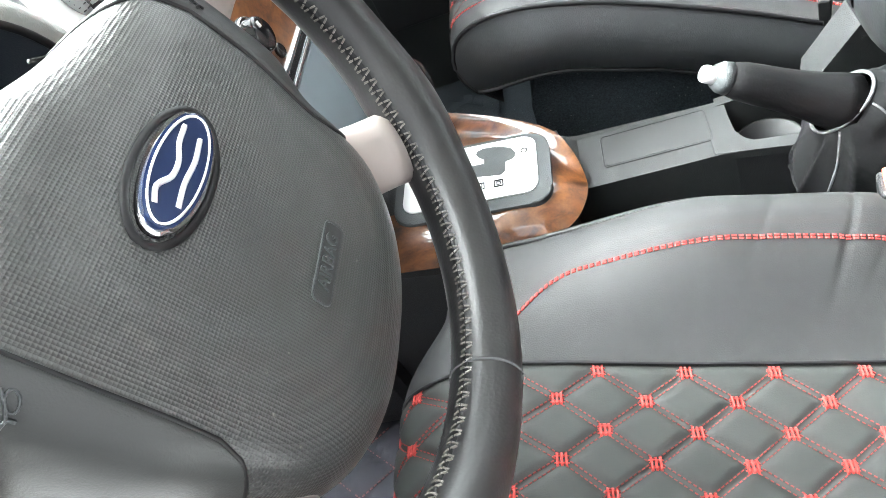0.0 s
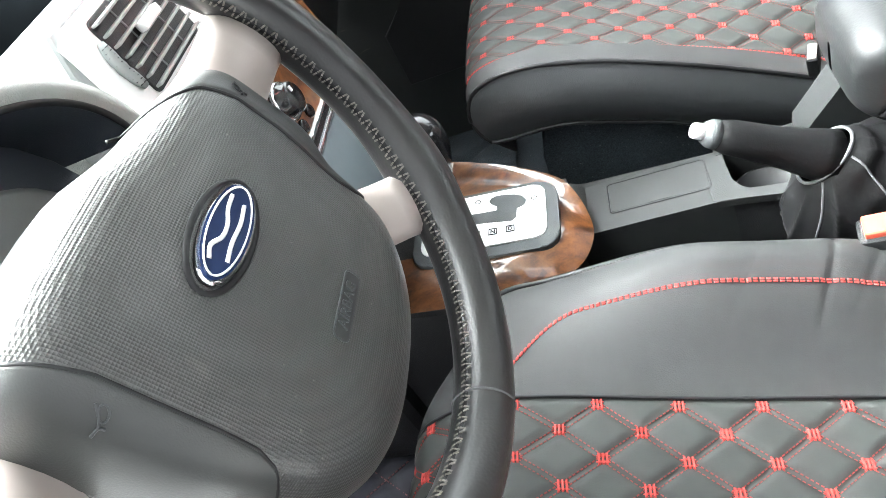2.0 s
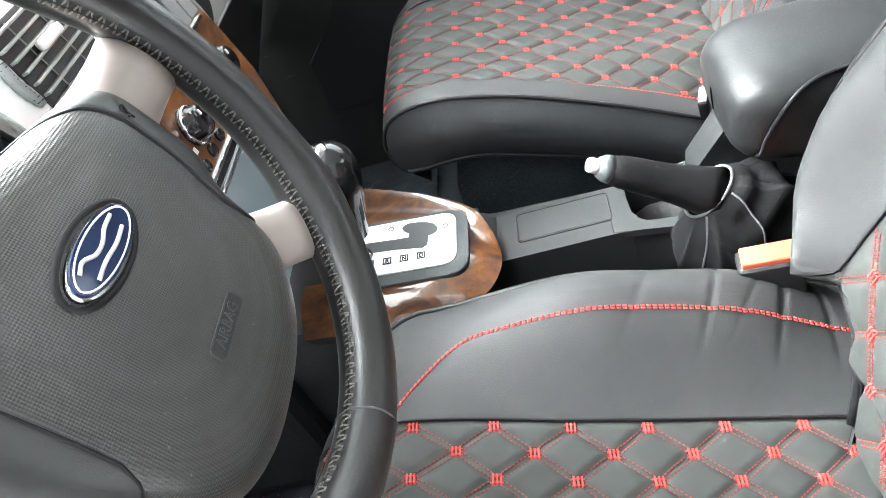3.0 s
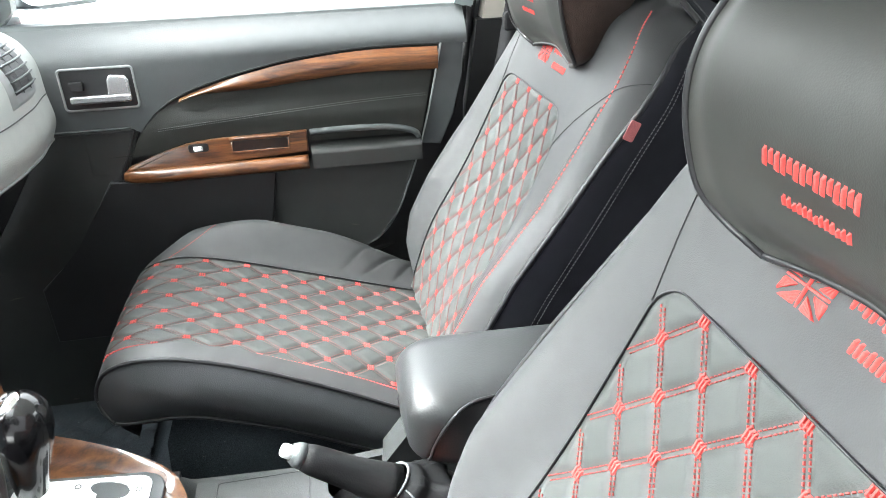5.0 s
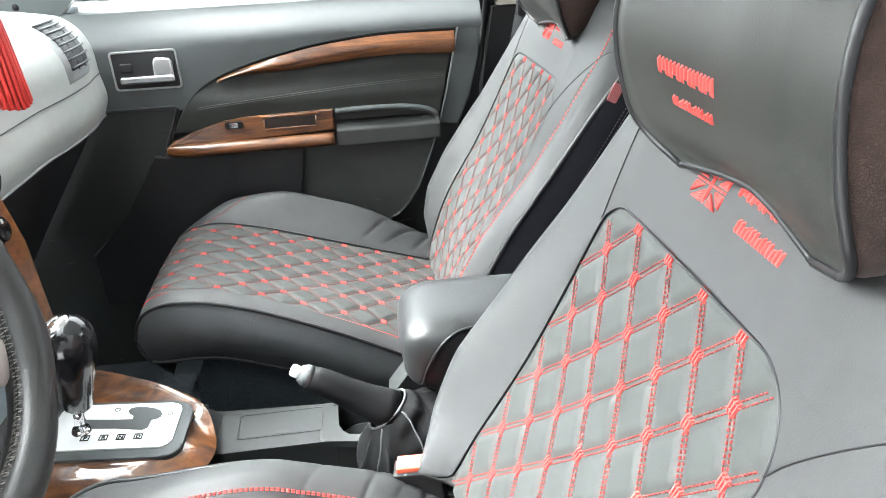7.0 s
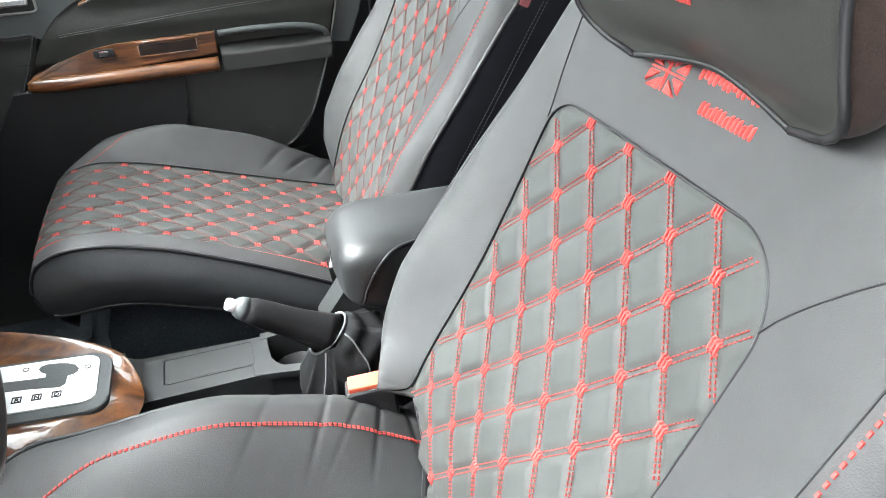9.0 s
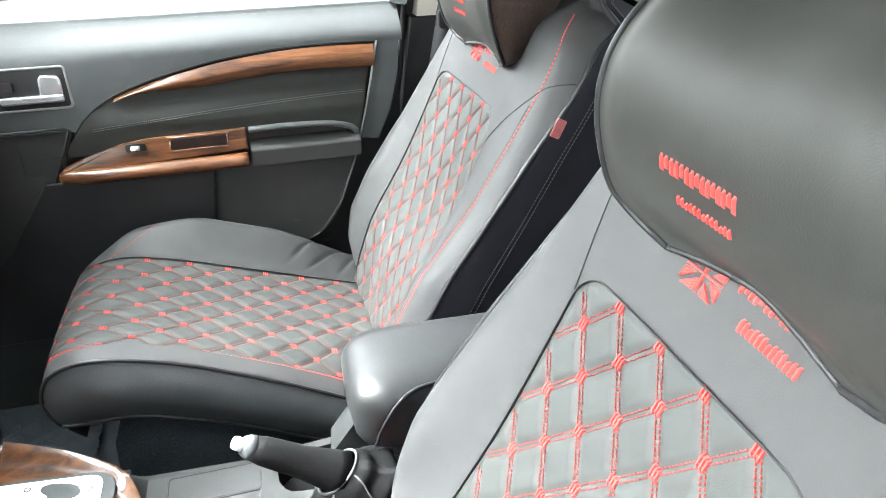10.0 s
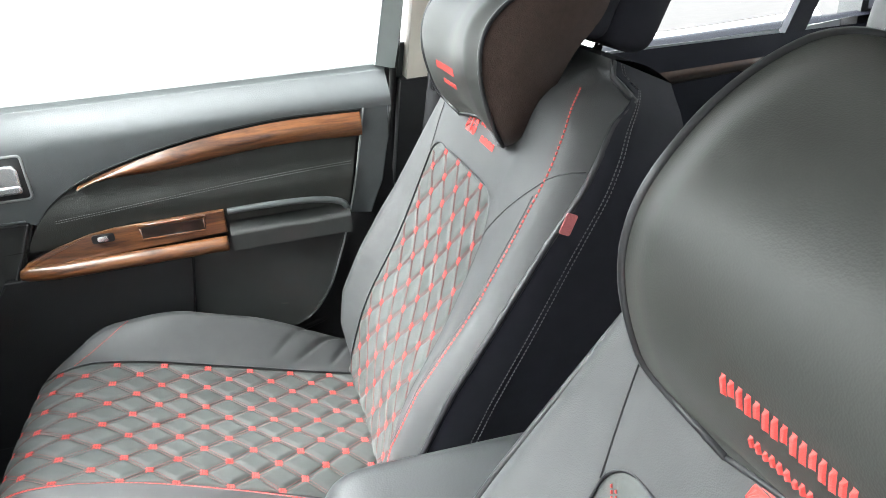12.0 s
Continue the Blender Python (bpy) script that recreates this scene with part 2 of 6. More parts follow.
def prism(outline, o, u, v, n, depth, bevel=0.002, seg=2):
    """A plate: the outline's (a, b) laid at o + a u + b v, thickened by depth along n, its front edge rounded."""
    o, u, v, n = Vector(o), Vector(u), Vector(v), Vector(n)
    bm = bmesh.new()
    low = [bm.verts.new(o + u * a + v * b) for a, b in outline]
    top = [bm.verts.new(o + u * a + v * b + n * depth) for a, b in outline]
    k = len(outline)
    bm.faces.new(low)
    cap = bm.faces.new(top)
    for i in range(k):
        bm.faces.new((low[i], low[(i + 1) % k], top[(i + 1) % k], top[i]))
    if bevel:
        bmesh.ops.bevel(bm, geom=list(cap.edges), offset=bevel, segments=seg, profile=0.6, affect="EDGES")
    crisp(bm, [n.normalized()])
    return bm


def rounded(w, h, r, k=6, cx=0.0, cy=0.0):
    """Outline of a rectangle with rounded corners."""
    pts = []
    for sx, sy, a0 in ((1, 1, 0), (-1, 1, 90), (-1, -1, 180), (1, -1, 270)):
        for i in range(k + 1):
            a = radians(a0 + 90 * i / k)
            pts.append((cx + sx * (w / 2 - r) + r * math.cos(a), cy + sy * (h / 2 - r) + r * math.sin(a)))
    return pts


def grid(nu, nv, f):
    """A sheet of nu x nv quads; f takes two numbers from 0 to 1."""
    verts = [f(i / nu, j / nv) for j in range(nv + 1) for i in range(nu + 1)]
    faces = [(j * (nu + 1) + i, j * (nu + 1) + i + 1, (j + 1) * (nu + 1) + i + 1, (j + 1) * (nu + 1) + i)
             for j in range(nv) for i in range(nu)]
    return verts, faces


def curve(points, k=8):
    """A smooth line through the points."""
    p = [Vector(q) for q in points]
    p = [p[0] * 2 - p[1]] + p + [p[-1] * 2 - p[-2]]
    out = []
    for i in range(1, len(p) - 2):
        for j in range(k):
            t = j / k
            out.append(0.5 * (2 * p[i] + (p[i + 1] - p[i - 1]) * t + (2 * p[i - 1] - 5 * p[i] + 4 * p[i + 1] - p[i + 2]) * t * t
                              + (3 * p[i] - p[i - 1] - 3 * p[i + 1] + p[i + 2]) * t ** 3))
    out.append(p[-2])
    return out


def tube(points, r, seg=8, closed=False, flat=1.0, ref=(0, 0, 1)):
    """A round cord along the points; r may be one number or one for each point."""
    p = [Vector(q) for q in points]
    k = len(p)
    bm = bmesh.new()
    rings = []
    side = Vector(ref)
    for i in range(k):
        a, b = (p[i - 1] if i or closed else p[0]), (p[(i + 1) % k] if i < k - 1 or closed else p[-1])
        d = (b - a)
        d = d.normalized() if d.length > 1e-9 else Vector((1, 0, 0))
        s = d.cross(side)
        s = s.normalized() if s.length > 1e-4 else d.orthogonal().normalized()
        w = s.cross(d).normalized()
        rr = r[i] if isinstance(r, (list, tuple)) else r
        rings.append([bm.verts.new(p[i] + s * rr * math.cos(2 * math.pi * j / seg) + w * rr * flat * math.sin(2 * math.pi * j / seg)) for j in range(seg)])
    for i in range(k if closed else k - 1):
        a, b = rings[i], rings[(i + 1) % k]
        for j in range(seg):
            bm.faces.new((a[j], a[(j + 1) % seg], b[(j + 1) % seg], b[j]))
    if not closed:
        bm.faces.new(rings[0])
        bm.faces.new(rings[-1])
    return bm


def lathe(profile, o, axis, seg=24):
    """A turned body: profile of (radius, height along the axis)."""
    axis = Vector(axis).normalized()
    u = axis.orthogonal().normalized()
    v = axis.cross(u)
    o = Vector(o)
    bm = bmesh.new()
    rings = [[bm.verts.new(o + axis * h + (u * math.cos(2 * math.pi * j / seg) + v * math.sin(2 * math.pi * j / seg)) * max(r, 1e-5)) for j in range(seg)] for r, h in profile]
    for a, b in zip(rings, rings[1:]):
        for j in range(seg):
            bm.faces.new((a[j], a[(j + 1) % seg], b[(j + 1) % seg], b[j]))
    bm.faces.new(rings[0])
    bm.faces.new(rings[-1])
    return bm


def smooth_step(a, b, x):
    t = min(1.0, max(0.0, (x - a) / (b - a)))
    return t * t * (3 - 2 * t)


class Dashes:
    """Many short stitches, each a small raised bar lying on a surface."""

    def __init__(self):
        self.verts, self.faces = [], []

    def bar(self, a, b, up, width, high):
        a, b, up = Vector(a), Vector(b), Vector(up)
        d = (b - a)
        if d.length < 1e-6:
            return
        s = d.cross(up).normalized() * width / 2
        k = len(self.verts)
        e = d * 0.16
        for q, lift in ((a - s, 0), (a + s, 0), (b + s, 0), (b - s, 0)):
            self.verts.append(q - up * 0.0006)
        for q in (a - s * 0.7 + e, a + s * 0.7 + e, b + s * 0.7 - e, b - s * 0.7 - e):
            self.verts.append(q + up * high)
        for f in ((4, 5, 6, 7), (0, 1, 5, 4), (1, 2, 6, 5), (2, 3, 7, 6), (3, 0, 4, 7)):
            self.faces.append(tuple(k + i for i in f))

    def along(self, pts, ups, pitch=0.005, fill=0.72, width=0.0012, high=0.0006):
        """Stitches along a line of points."""
        rest, i = 0.0, 0
        cum = [0.0]
        for p, q in zip(pts, pts[1:]):
            cum.append(cum[-1] + (Vector(q) - Vector(p)).length)

        def at(s):
            lo, hi = 0, len(cum) - 2
            while lo < hi:
                mid = (lo + hi) // 2
                if cum[mid + 1] < s:
                    lo = mid + 1
                else:
                    hi = mid
            t = (s - cum[lo]) / max(1e-9, cum[lo + 1] - cum[lo])
            return Vector(pts[lo]).lerp(Vector(pts[lo + 1]), t), ups[lo]
        s = 0.0
        while s + pitch * fill < cum[-1]:
            a, up = at(s)
            b, _ = at(s + pitch * fill)
            self.bar(a, b, up, width, high)
            s += pitch

    def put(self, name, material, parent, label=""):
        return data_part(name, self.verts, self.faces, material, parent, label, smooth=False)


# ---- seats ----
LEAN = radians(25.2)
BACK_UP, BACK_OUT = Vector((math.sin(LEAN), 0, math.cos(LEAN))), Vector((-math.cos(LEAN), 0, math.sin(LEAN)))


WIDTHS = {1: [(-0.44, 0.135), (-0.38, 0.168), (-0.31, 0.208), (-0.25, 0.238), (-0.15, 0.250), (0.0, 0.246), (0.08, 0.240), (0.13, 0.230), (0.17, 0.206), (0.195, 0.180), (0.215, 0.145)],
          2: [(-0.44, 0.062), (-0.356, 0.108), (-0.345, 0.150), (-0.330, 0.192), (-0.310, 0.228), (-0.285, 0.250), (-0.24, 0.264), (-0.17, 0.263), (-0.10, 0.259), (0.0, 0.247), (0.08, 0.240), (0.13, 0.230), (0.17, 0.206), (0.195, 0.180), (0.215, 0.145)],
          -1: [(-0.44, 0.235), (-0.30, 0.262), (-0.10, 0.268), (0.08, 0.266), (0.13, 0.252), (0.17, 0.222), (0.195, 0.190), (0.215, 0.150)]}
CREST = [(-0.44, -0.015), (-0.36, 0.040), (-0.31, 0.051), (-0.225, 0.047), (-0.10, 0.022), (0.0, 0.010), (0.10, 0.0), (0.22, -0.012)]
RIM_LIFT = [(-0.44, -0.035), (-0.36, 0.015), (-0.30, 0.027), (-0.20, 0.022), (-0.10, 0.006), (0.0, -0.011), (0.12, -0.036), (0.22, -0.05)]


def along_line(k, s):
    """A value that changes in straight steps with s."""
    for (a, w), (b, v) in zip(k, k[1:]):
        if s <= b:
            return w + (v - w) * min(1.0, max(0.0, (s - a) / (b - a)))
    return k[-1][1]


FLANK = [1]


def half_width(s, side):
    """Half the backrest's width at the height s along it; the two flanks differ a little, and so do the seats near the foot."""
    k = WIDTHS[FLANK[0] if side > 0 else -1]
    return 0.25 * (along_line(k, s - 0.011) + 2 * along_line(k, s) + along_line(k, s + 0.011)) + (0.045 * smooth_step(-0.22, -0.36, s) if side > 0 and FLANK[0] == 1 else 0.0)


def back_lift(y, s):
    """How far the backrest's face stands out of its plane: padded bolsters that roll over to the piping."""
    a, w = abs(y), half_width(s, y)
    c = w - 0.036
    top = -0.055 * smooth_step(0.12, 0.215, s) ** 1.5
    lumbar = 0.014 * math.exp(-((s + 0.30) / 0.10) ** 2) * (1 - smooth_step(0.145, 0.20, a))
    f = 0.008 * (min(a, 0.145) / 0.145) ** 2
    if c > 0.15:
        crest = along_line(CREST, s)
        f += (crest - f) * smooth_step(0.145, c, a)
        if a > c:
            f += (along_line(RIM_LIFT, s) - crest) * min(1.0, (a - c) / 0.036) ** 2
    else:
        f += -0.012 * smooth_step(0.10, w, a)
    return f + lumbar + top


def puff(p, q):
    """Height of a padded diamond: a flat stitched valley between soft cushions."""
    a, b = abs(p - round(p)), abs(q - round(q))
    return (smooth_step(0.050, 0.21, a) * smooth_step(0.050, 0.21, b)) ** 0.6


def knot_mesh():
    """An embroidered crossing: satin bars crossed by a binding."""
    d = Dashes()
    up = Vector((0, 0, 1))
    for o in (-0.0042, 0.0, 0.0042):
        d.bar(Vector((o * 0.80, -0.0058, 0)), Vector((o * 0.80, 0.0058, 0)), up, 0.0019, 0.0013)
    for o in (-0.0028, 0.0028):
        d.bar(Vector((-0.0058, o, 0)), Vector((0.0058, o, 0)), up, 0.0010, 0.0009)
    me = bpy.data.meshes.new("stitch_knot")
    me.from_pydata([tuple(v) for v in d.verts], [], d.faces)
    me.materials.append(RED)
    return me


KNOT = knot_mesh()


def knot(seat, o, along, up):
    """One crossing laid on the cover; all share one mesh."""
    along = (along - up * along.dot(up)).normalized()
    m = Matrix((along.cross(up), along, up)).transposed().to_4x4()
    ob = new("stitch_knot", KNOT)
    ob.parent = seat
    ob.matrix_parent_inverse = seat.matrix_basis.inverted()
    ob.matrix_basis = Matrix.Translation(o) @ m
    return ob


def insert_half(s, side=1):
    """Half the width of the quilted insert of the backrest: one tight and one wide corner at its top."""
    r, top, w = (0.030 if side > 0 else 0.062), 0.012, 0.150
    if s < top - r:
        return w
    return w - r + math.sqrt(max(0.0, r * r - (s - (top - r)) ** 2))


CUSHION = [(-0.288, 0.396), (-0.312, 0.408), (-0.330, 0.432), (-0.334, 0.460), (-0.322, 0.488), (-0.300, 0.502), (-0.265, 0.505), (-0.21, 0.490),
           (-0.14, 0.467), (-0.08, 0.447), (0.0, 0.421), (0.08, 0.397), (0.16, 0.375), (0.22, 0.36), (0.262, 0.352)]
CUSHION_LINE = curve([(x, 0, z) for x, z in CUSHION], 10)
CUSHION_CUM = [0.0]
for _p, _q in zip(CUSHION_LINE, CUSHION_LINE[1:]):
    CUSHION_CUM.append(CUSHION_CUM[-1] + (_q - _p).length)


def cushion_at(d):
    """Point and outward normal of the cushion's middle line, d metres along it from the front's foot."""
    d = min(max(d, 0.0), CUSHION_CUM[-1] - 1e-6)
    lo, hi = 0, len(CUSHION_CUM) - 2
    while lo < hi:
        mid = (lo + hi) // 2
        if CUSHION_CUM[mid + 1] < d:
            lo = mid + 1
        else:
            hi = mid
    a, b = CUSHION_LINE[lo], CUSHION_LINE[lo + 1]
    t = (d - CUSHION_CUM[lo]) / (CUSHION_CUM[lo + 1] - CUSHION_CUM[lo])
    lo2, hi2 = max(0, lo - 3), min(len(CUSHION_LINE) - 1, lo + 4)
    g = (CUSHION_LINE[hi2] - CUSHION_LINE[lo2]).normalized()
    return a.lerp(b, t), Vector((-g.z, 0, g.x))


def cushion_lift(v, x, inner, high, rim, front):
    """How far the cushion's face stands out at v across it. inner: the width of that side from the middle."""
    a = abs(v)
    full = (smooth_step(-0.27 - front, -0.07 - front, x) if v > 0 else smooth_step(-0.34, -0.23, x)) * (1 - (0.75 if front and v > 0 else 0.35 if v < 0 else 0.58) * smooth_step(0.02 - front, 0.2, x))
    if a < 0.145:
        return 0.006 * (a / 0.145) ** 2 * full
    crest = inner - 0.035
    h = high * full
    if a < crest:
        return 0.006 * full + (h - 0.006 * full) * smooth_step(0.138, crest + 0.01, a)
    f0 = 0.006 * full + (h - 0.006 * full) * smooth_step(0.138, crest + 0.01, crest)
    q = min(1.0, (a - crest) / (inner - crest))
    return f0 - (f0 - rim * full + 0.004) * (1 - math.sqrt(max(0.0, 1 - q ** 2.4)))


def car_seat(label, yb, xb, yc, xc, zc, x0, flip, group):
    """A front seat with a fitted quilted cover. yb, xb: place of the backrest; yc, xc: place of the cushion; flip: 1 or -1, which side lies by the tunnel."""
    FLANK[0] = 2 if flip > 0 else 1
    seat = thing("car_seat", (xb + 0.02, yb, 0.12), label, "car seat", group)

    def B(y, s, lift=0.0):
        return Vector((0.318 + xb, yb + y, 0.80)) + BACK_UP * s + BACK_OUT * (back_lift(y, s) + lift)

    def B_up(y, s):
        e = 0.003
        return (B(y + e, s) - B(y - e, s)).cross(B(y, s + e) - B(y, s - e)).normalized() * -1

    # quilted insert of the backrest
    PB, QB = 0.068, 0.055

    def lattice_b(y, s):
        return (s + 0.027) / PB + (y - 0.0125) / QB, (s + 0.027) / PB - (y - 0.0125) / QB

    def insert(i, j):
        s = -0.43 + j * (0.0119 + 0.43)
        right, left = min(insert_half(s, 1), half_width(s, 1) - 0.005), insert_half(s, -1)
        y = -left + (left + right) * i
        p, q = lattice_b(y, s)
        edge = smooth_step(0, 0.012, insert_half(s, y) - abs(y)) * smooth_step(0.0, 0.010, 0.012 - s)
        return B(y, s, 0.0030 * puff(p, q) * edge - 0.002)
    data_part("quilted_back_panel", *grid(110, 160, insert), QUILT, seat, "grey quilted leather with red diamond stitching")

    # plain leather round it
    for side, nm in ((1, "back_bolster"), (-1, "back_bolster")):
        def bolster(i, j, side=side):
            s = -0.44 + j * 0.452
            a = insert_half(min(s, 0.0119), side)
            w = max(half_width(s, side), a + 0.004) if s > -0.2 else half_width(s, side)
            a = min(a, w - 0.004)
            return B(side * (a + (w - a) * i), s)
        data_part(nm, *grid(40, 70, bolster), LEATHER, seat, "plain grey leather side bolster")

    def crown(i, j):
        s = 0.012 + j * 0.203
        return B(-half_width(s, -1) + (half_width(s, -1) + half_width(s, 1)) * i, s)
    data_part("back_shoulder", *grid(80, 36, crown), LEATHER, seat)

    def side_wall(side, depth0, depth1):
        def f(i, j):
            s = -0.44 + j * 0.655
            w = half_width(s, side)
            d = depth0 + (depth1 - depth0) * i
            y = side * (w + 0.006 * math.sin(math.pi * min(1, i)))
            base = Vector((0.318 + xb, yb + y, 0.80)) + BACK_UP * s
            start = back_lift(side * w, s)
            return base + BACK_OUT * (start * (1 - i) + d * i)
        return f
    for side in (1, -1):
        data_part("back_side", *grid(14, 50, side_wall(side, 0, -0.145)), BLACK_CLOTH, seat, "black stretch cloth side of the cover")

        strip = Dashes()
        wall = side_wall(side, 0, -0.145)
        for o in (0.50, 0.54):
            strip.along([wall(o, k / 60) + Vector((0, side * 0.0004, 0)) for k in range(61)], [Vector((0, side, 0))] * 61, 0.005, 0.7, 0.0010, 0.0007)
        strip.put("side_stitching", GREY_THREAD, seat)["kind"] = "stuff"

    def rear(i, j):
        s = -0.44 + j * 0.655
        return Vector((0.318 + xb, yb - half_width(s, -1) + (half_width(s, -1) + half_width(s, 1)) * i, 0.80)) + BACK_UP * s + BACK_OUT * (-0.145 - 0.012 * math.sin(math.pi * i))
    data_part("back_cover", *grid(16, 30, rear), BLACK_CLOTH, seat)
    def cap(i, j):
        s = 0.215
        y = -half_width(s, -1) + (half_width(s, -1) + half_width(s, 1)) * i
        lift0 = back_lift(y, s)
        return Vector((0.318 + xb, yb + y, 0.80)) + BACK_UP * (s + 0.008 * math.sin(math.pi * j)) + BACK_OUT * (lift0 * (1 - j) + (-0.145 - 0.012 * math.sin(math.pi * i)) * j)
    data_part("back_top", *grid(16, 8, cap), BLACK_CLOTH, seat)

    # cords and seams
    for side in (1, -1):
        rim = [B(side * half_width(s, side), s, 0.001) for s in [-0.42 + 0.0158 * k for k in range(41)]]
        part("piping", tube(rim, 0.0040, 8), PIPING, seat)
        seam = [B(side * (0.150 + 0.028 * t), -0.01 + 0.115 * t, 0.0004) for t in [k / 12 for k in range(13)]] if side > 0 else \
            [B(side * (0.148 + 0.110 * t), -0.035 + 0.130 * t ** 0.8, 0.0002) for t in [k / 20 for k in range(21)]]
        part("seam", tube(seam, 0.0009, 5), PIPING, seat)
    outline = []
    n = 40
    for k in range(n + 1):
        s = -0.42 + (0.0118 + 0.42) * math.sin(math.pi / 2 * k / n)
        outline.append((min(insert_half(s, 1), half_width(s, 1) - 0.004), s))
    outline += [(-insert_half(s, -1), s) for y, s in reversed(outline)]
    part("seam", tube([B(y, s, -0.0003) for y, s in outline], 0.0011, 6), PIPING, seat)

    # red edge stitching down the bolsters
    for side in (-1,):
        red = Dashes()
        line = []
        for k in range(90):
            s = -0.40 + 0.575 * k / 89
            y = side * (half_width(s, side) - 0.036 - 0.015 * smooth_step(0.13, 0.18, s))
            line.append((y, s))
        red.along([B(y, s) for y, s in line], [B_up(y, s) for y, s in line], 0.0065, 0.7, 0.0024, 0.0013)
        red.put("edge_stitching", RED, seat, "red edge stitching")
        part("seam", tube([B(y + 0.0075, s, 0.0) for y, s in line[:70]], 0.0008, 5), PIPING, seat)

    # diamond stitching and the tied crossings
    thin = Dashes()
    for fam in (0, 1):
        for k in range(-16, 17):
            line, ups = [], []
            for m in range(240):
                s = -0.425 + 0.437 * m / 239
                y = 0.0125 + ((k - (s + 0.027) / PB) * QB if fam == 0 else ((s + 0.027) / PB - k) * QB)
                if s < 0.008 and abs(y) < min(insert_half(s, y), half_width(s, y) - 0.004) - 0.004:
                    line.append((y, s))
            if len(line) < 4:
                continue
            for off in (-0.0027, 0.0027):
                thin.along([B(y + off, s, -0.0014) for y, s in line], [B_up(y, s) for y, s in line], 0.0038, 0.72, 0.0012 if flip > 0 else 0.0008, 0.0008)
    for a in range(-9, 3):
        for b in range(-7, 8):
            for h in (0, 0.5):
                s, y = (a + h) * PB - 0.027, (b + h) * QB + 0.0125
                if s > 0.0115 or s < -0.42 or abs(y) > min(insert_half(s, y), half_width(s, y) - 0.004) - 0.001:
                    continue
                up = B_up(y, s)
                knot(seat, B(y, s, -0.0012), BACK_UP, up)
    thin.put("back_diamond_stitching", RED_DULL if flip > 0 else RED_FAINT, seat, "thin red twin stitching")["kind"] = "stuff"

    # embroidered flag and unreadable name bars below the pillow
    def patch(name, y0, y1, s0, s1, lift, n, label=""):
        """A satin-stitched patch with fine ridges."""
        def f(i, j):
            y, s = y0 + (y1 - y0) * i, s0 + (s1 - s0) * j
            k = int(i * n * 4 + 0.5)
            ragged = 0.0
            edge = 0.0 if i in (0.0, 1.0) or j in (0.0, 1.0) else 1.0
            return B(y, s + (ragged if j > 0.5 else -ragged) * 0.6, lift * edge + (0.0005 if k % 4 in (1, 2) else 0.0) * edge)
        data_part(name, *grid(n * 4, 6, f), RED, seat, label, smooth=False)
    fy, fs = 0.038, 0.069

    def wedge(ya, sa, yb, sb, yc2, sc2):
        """One three-cornered field of the flag."""
        def f(i, j):
            y = (ya + (yb - ya) * i) * (1 - j) + (yc2 + (yb - yc2) * i * 0.02) * j
            t = (sa + (sb - sa) * i) * (1 - j) + sc2 * j
            edge = 0.0 if i in (0.0, 1.0) or j in (0.0, 1.0) else 1.0
            return B(fy + y, fs + t, (0.0012 + (0.0004 if int(i * 16 + 0.5) % 4 in (1, 2) else 0.0)) * edge)
        data_part("flag_field", *grid(16, 6, f), RED, seat, "red embroidered flag field", smooth=False)
    for ey in (1, -1):
        for es in (1, -1):
            wedge(ey * 0.0065, es * 0.0022, ey * 0.0200, es * 0.0022, ey * 0.0200, es * 0.0125)
            wedge(ey * 0.0030, es * 0.0040, ey * 0.0030, es * 0.0150, ey * 0.0180, es * 0.0150)
    patch("flag_stroke", fy + 0.0195, fy - 0.0195, fs - 0.0010, fs + 0.0010, 0.0013, 8)
    patch("flag_stroke", fy + 0.0012, fy - 0.0012, fs - 0.0150, fs + 0.0150, 0.0013, 1)
    for k in range(15):
        patch("embroidered_bar", 0.006 - 0.0050 * k, 0.0028 - 0.0050 * k, fs + 0.004 + (0.002 if k % 3 == 1 else 0.0), fs + 0.0160, 0.0013, 1, "red embroidered bar")
    for k in range(13):
        patch("embroidered_bar", -0.009 - 0.0044 * k, -0.0120 - 0.0044 * k, fs - 0.0165, fs - 0.0065 - (0.002 if k % 4 == 2 else 0.0), 0.0013, 1, "red embroidered bar")

    # cloth label sewn into the tunnel side
    for side in ((-1,) if flip < 0 else ()):
        s = 0.036
        o = B(side * half_width(s, side), s, 0.0)
        tag = prism(rounded(0.014, 0.025, 0.002, 2), o + Vector((0.004, side * 0.004, 0)), BACK_OUT * 1.0, BACK_UP, Vector((0, side, 0)), 0.0015, 0.0004)
        part("cloth_label", tag, PINK_TAG, seat, "dusty red woven label")

    # ---- cushion ----
    T = CUSHION_CUM[-1]

    def side_of(v):
        return (0.279 if flip > 0 else 0.245) if v > 0 else 0.200

    def C(v, d, lift=0.0):
        p, n = cushion_at(d)
        w = side_of(v)
        x = p.x
        creases = 0.0
        if flip > 0 and v > 0.15:
            for cx, dep, slant, wide in ((-0.045, 0.0012, 0.5, 0.0034), (0.02, 0.0022, 0.35, 0.0034), (0.055, 0.0016, 0.6, 0.0030), (0.085, 0.0026, 0.25, 0.0034), (0.125, 0.0026, -0.1, 0.0038), (0.155, 0.0022, -0.4, 0.0034)):
                creases -= dep * math.exp(-((x - cx - slant * (v - 0.24)) / wide) ** 2) * smooth_step(0.160, 0.235, v) * (1 - smooth_step(0.268, 0.286, v))
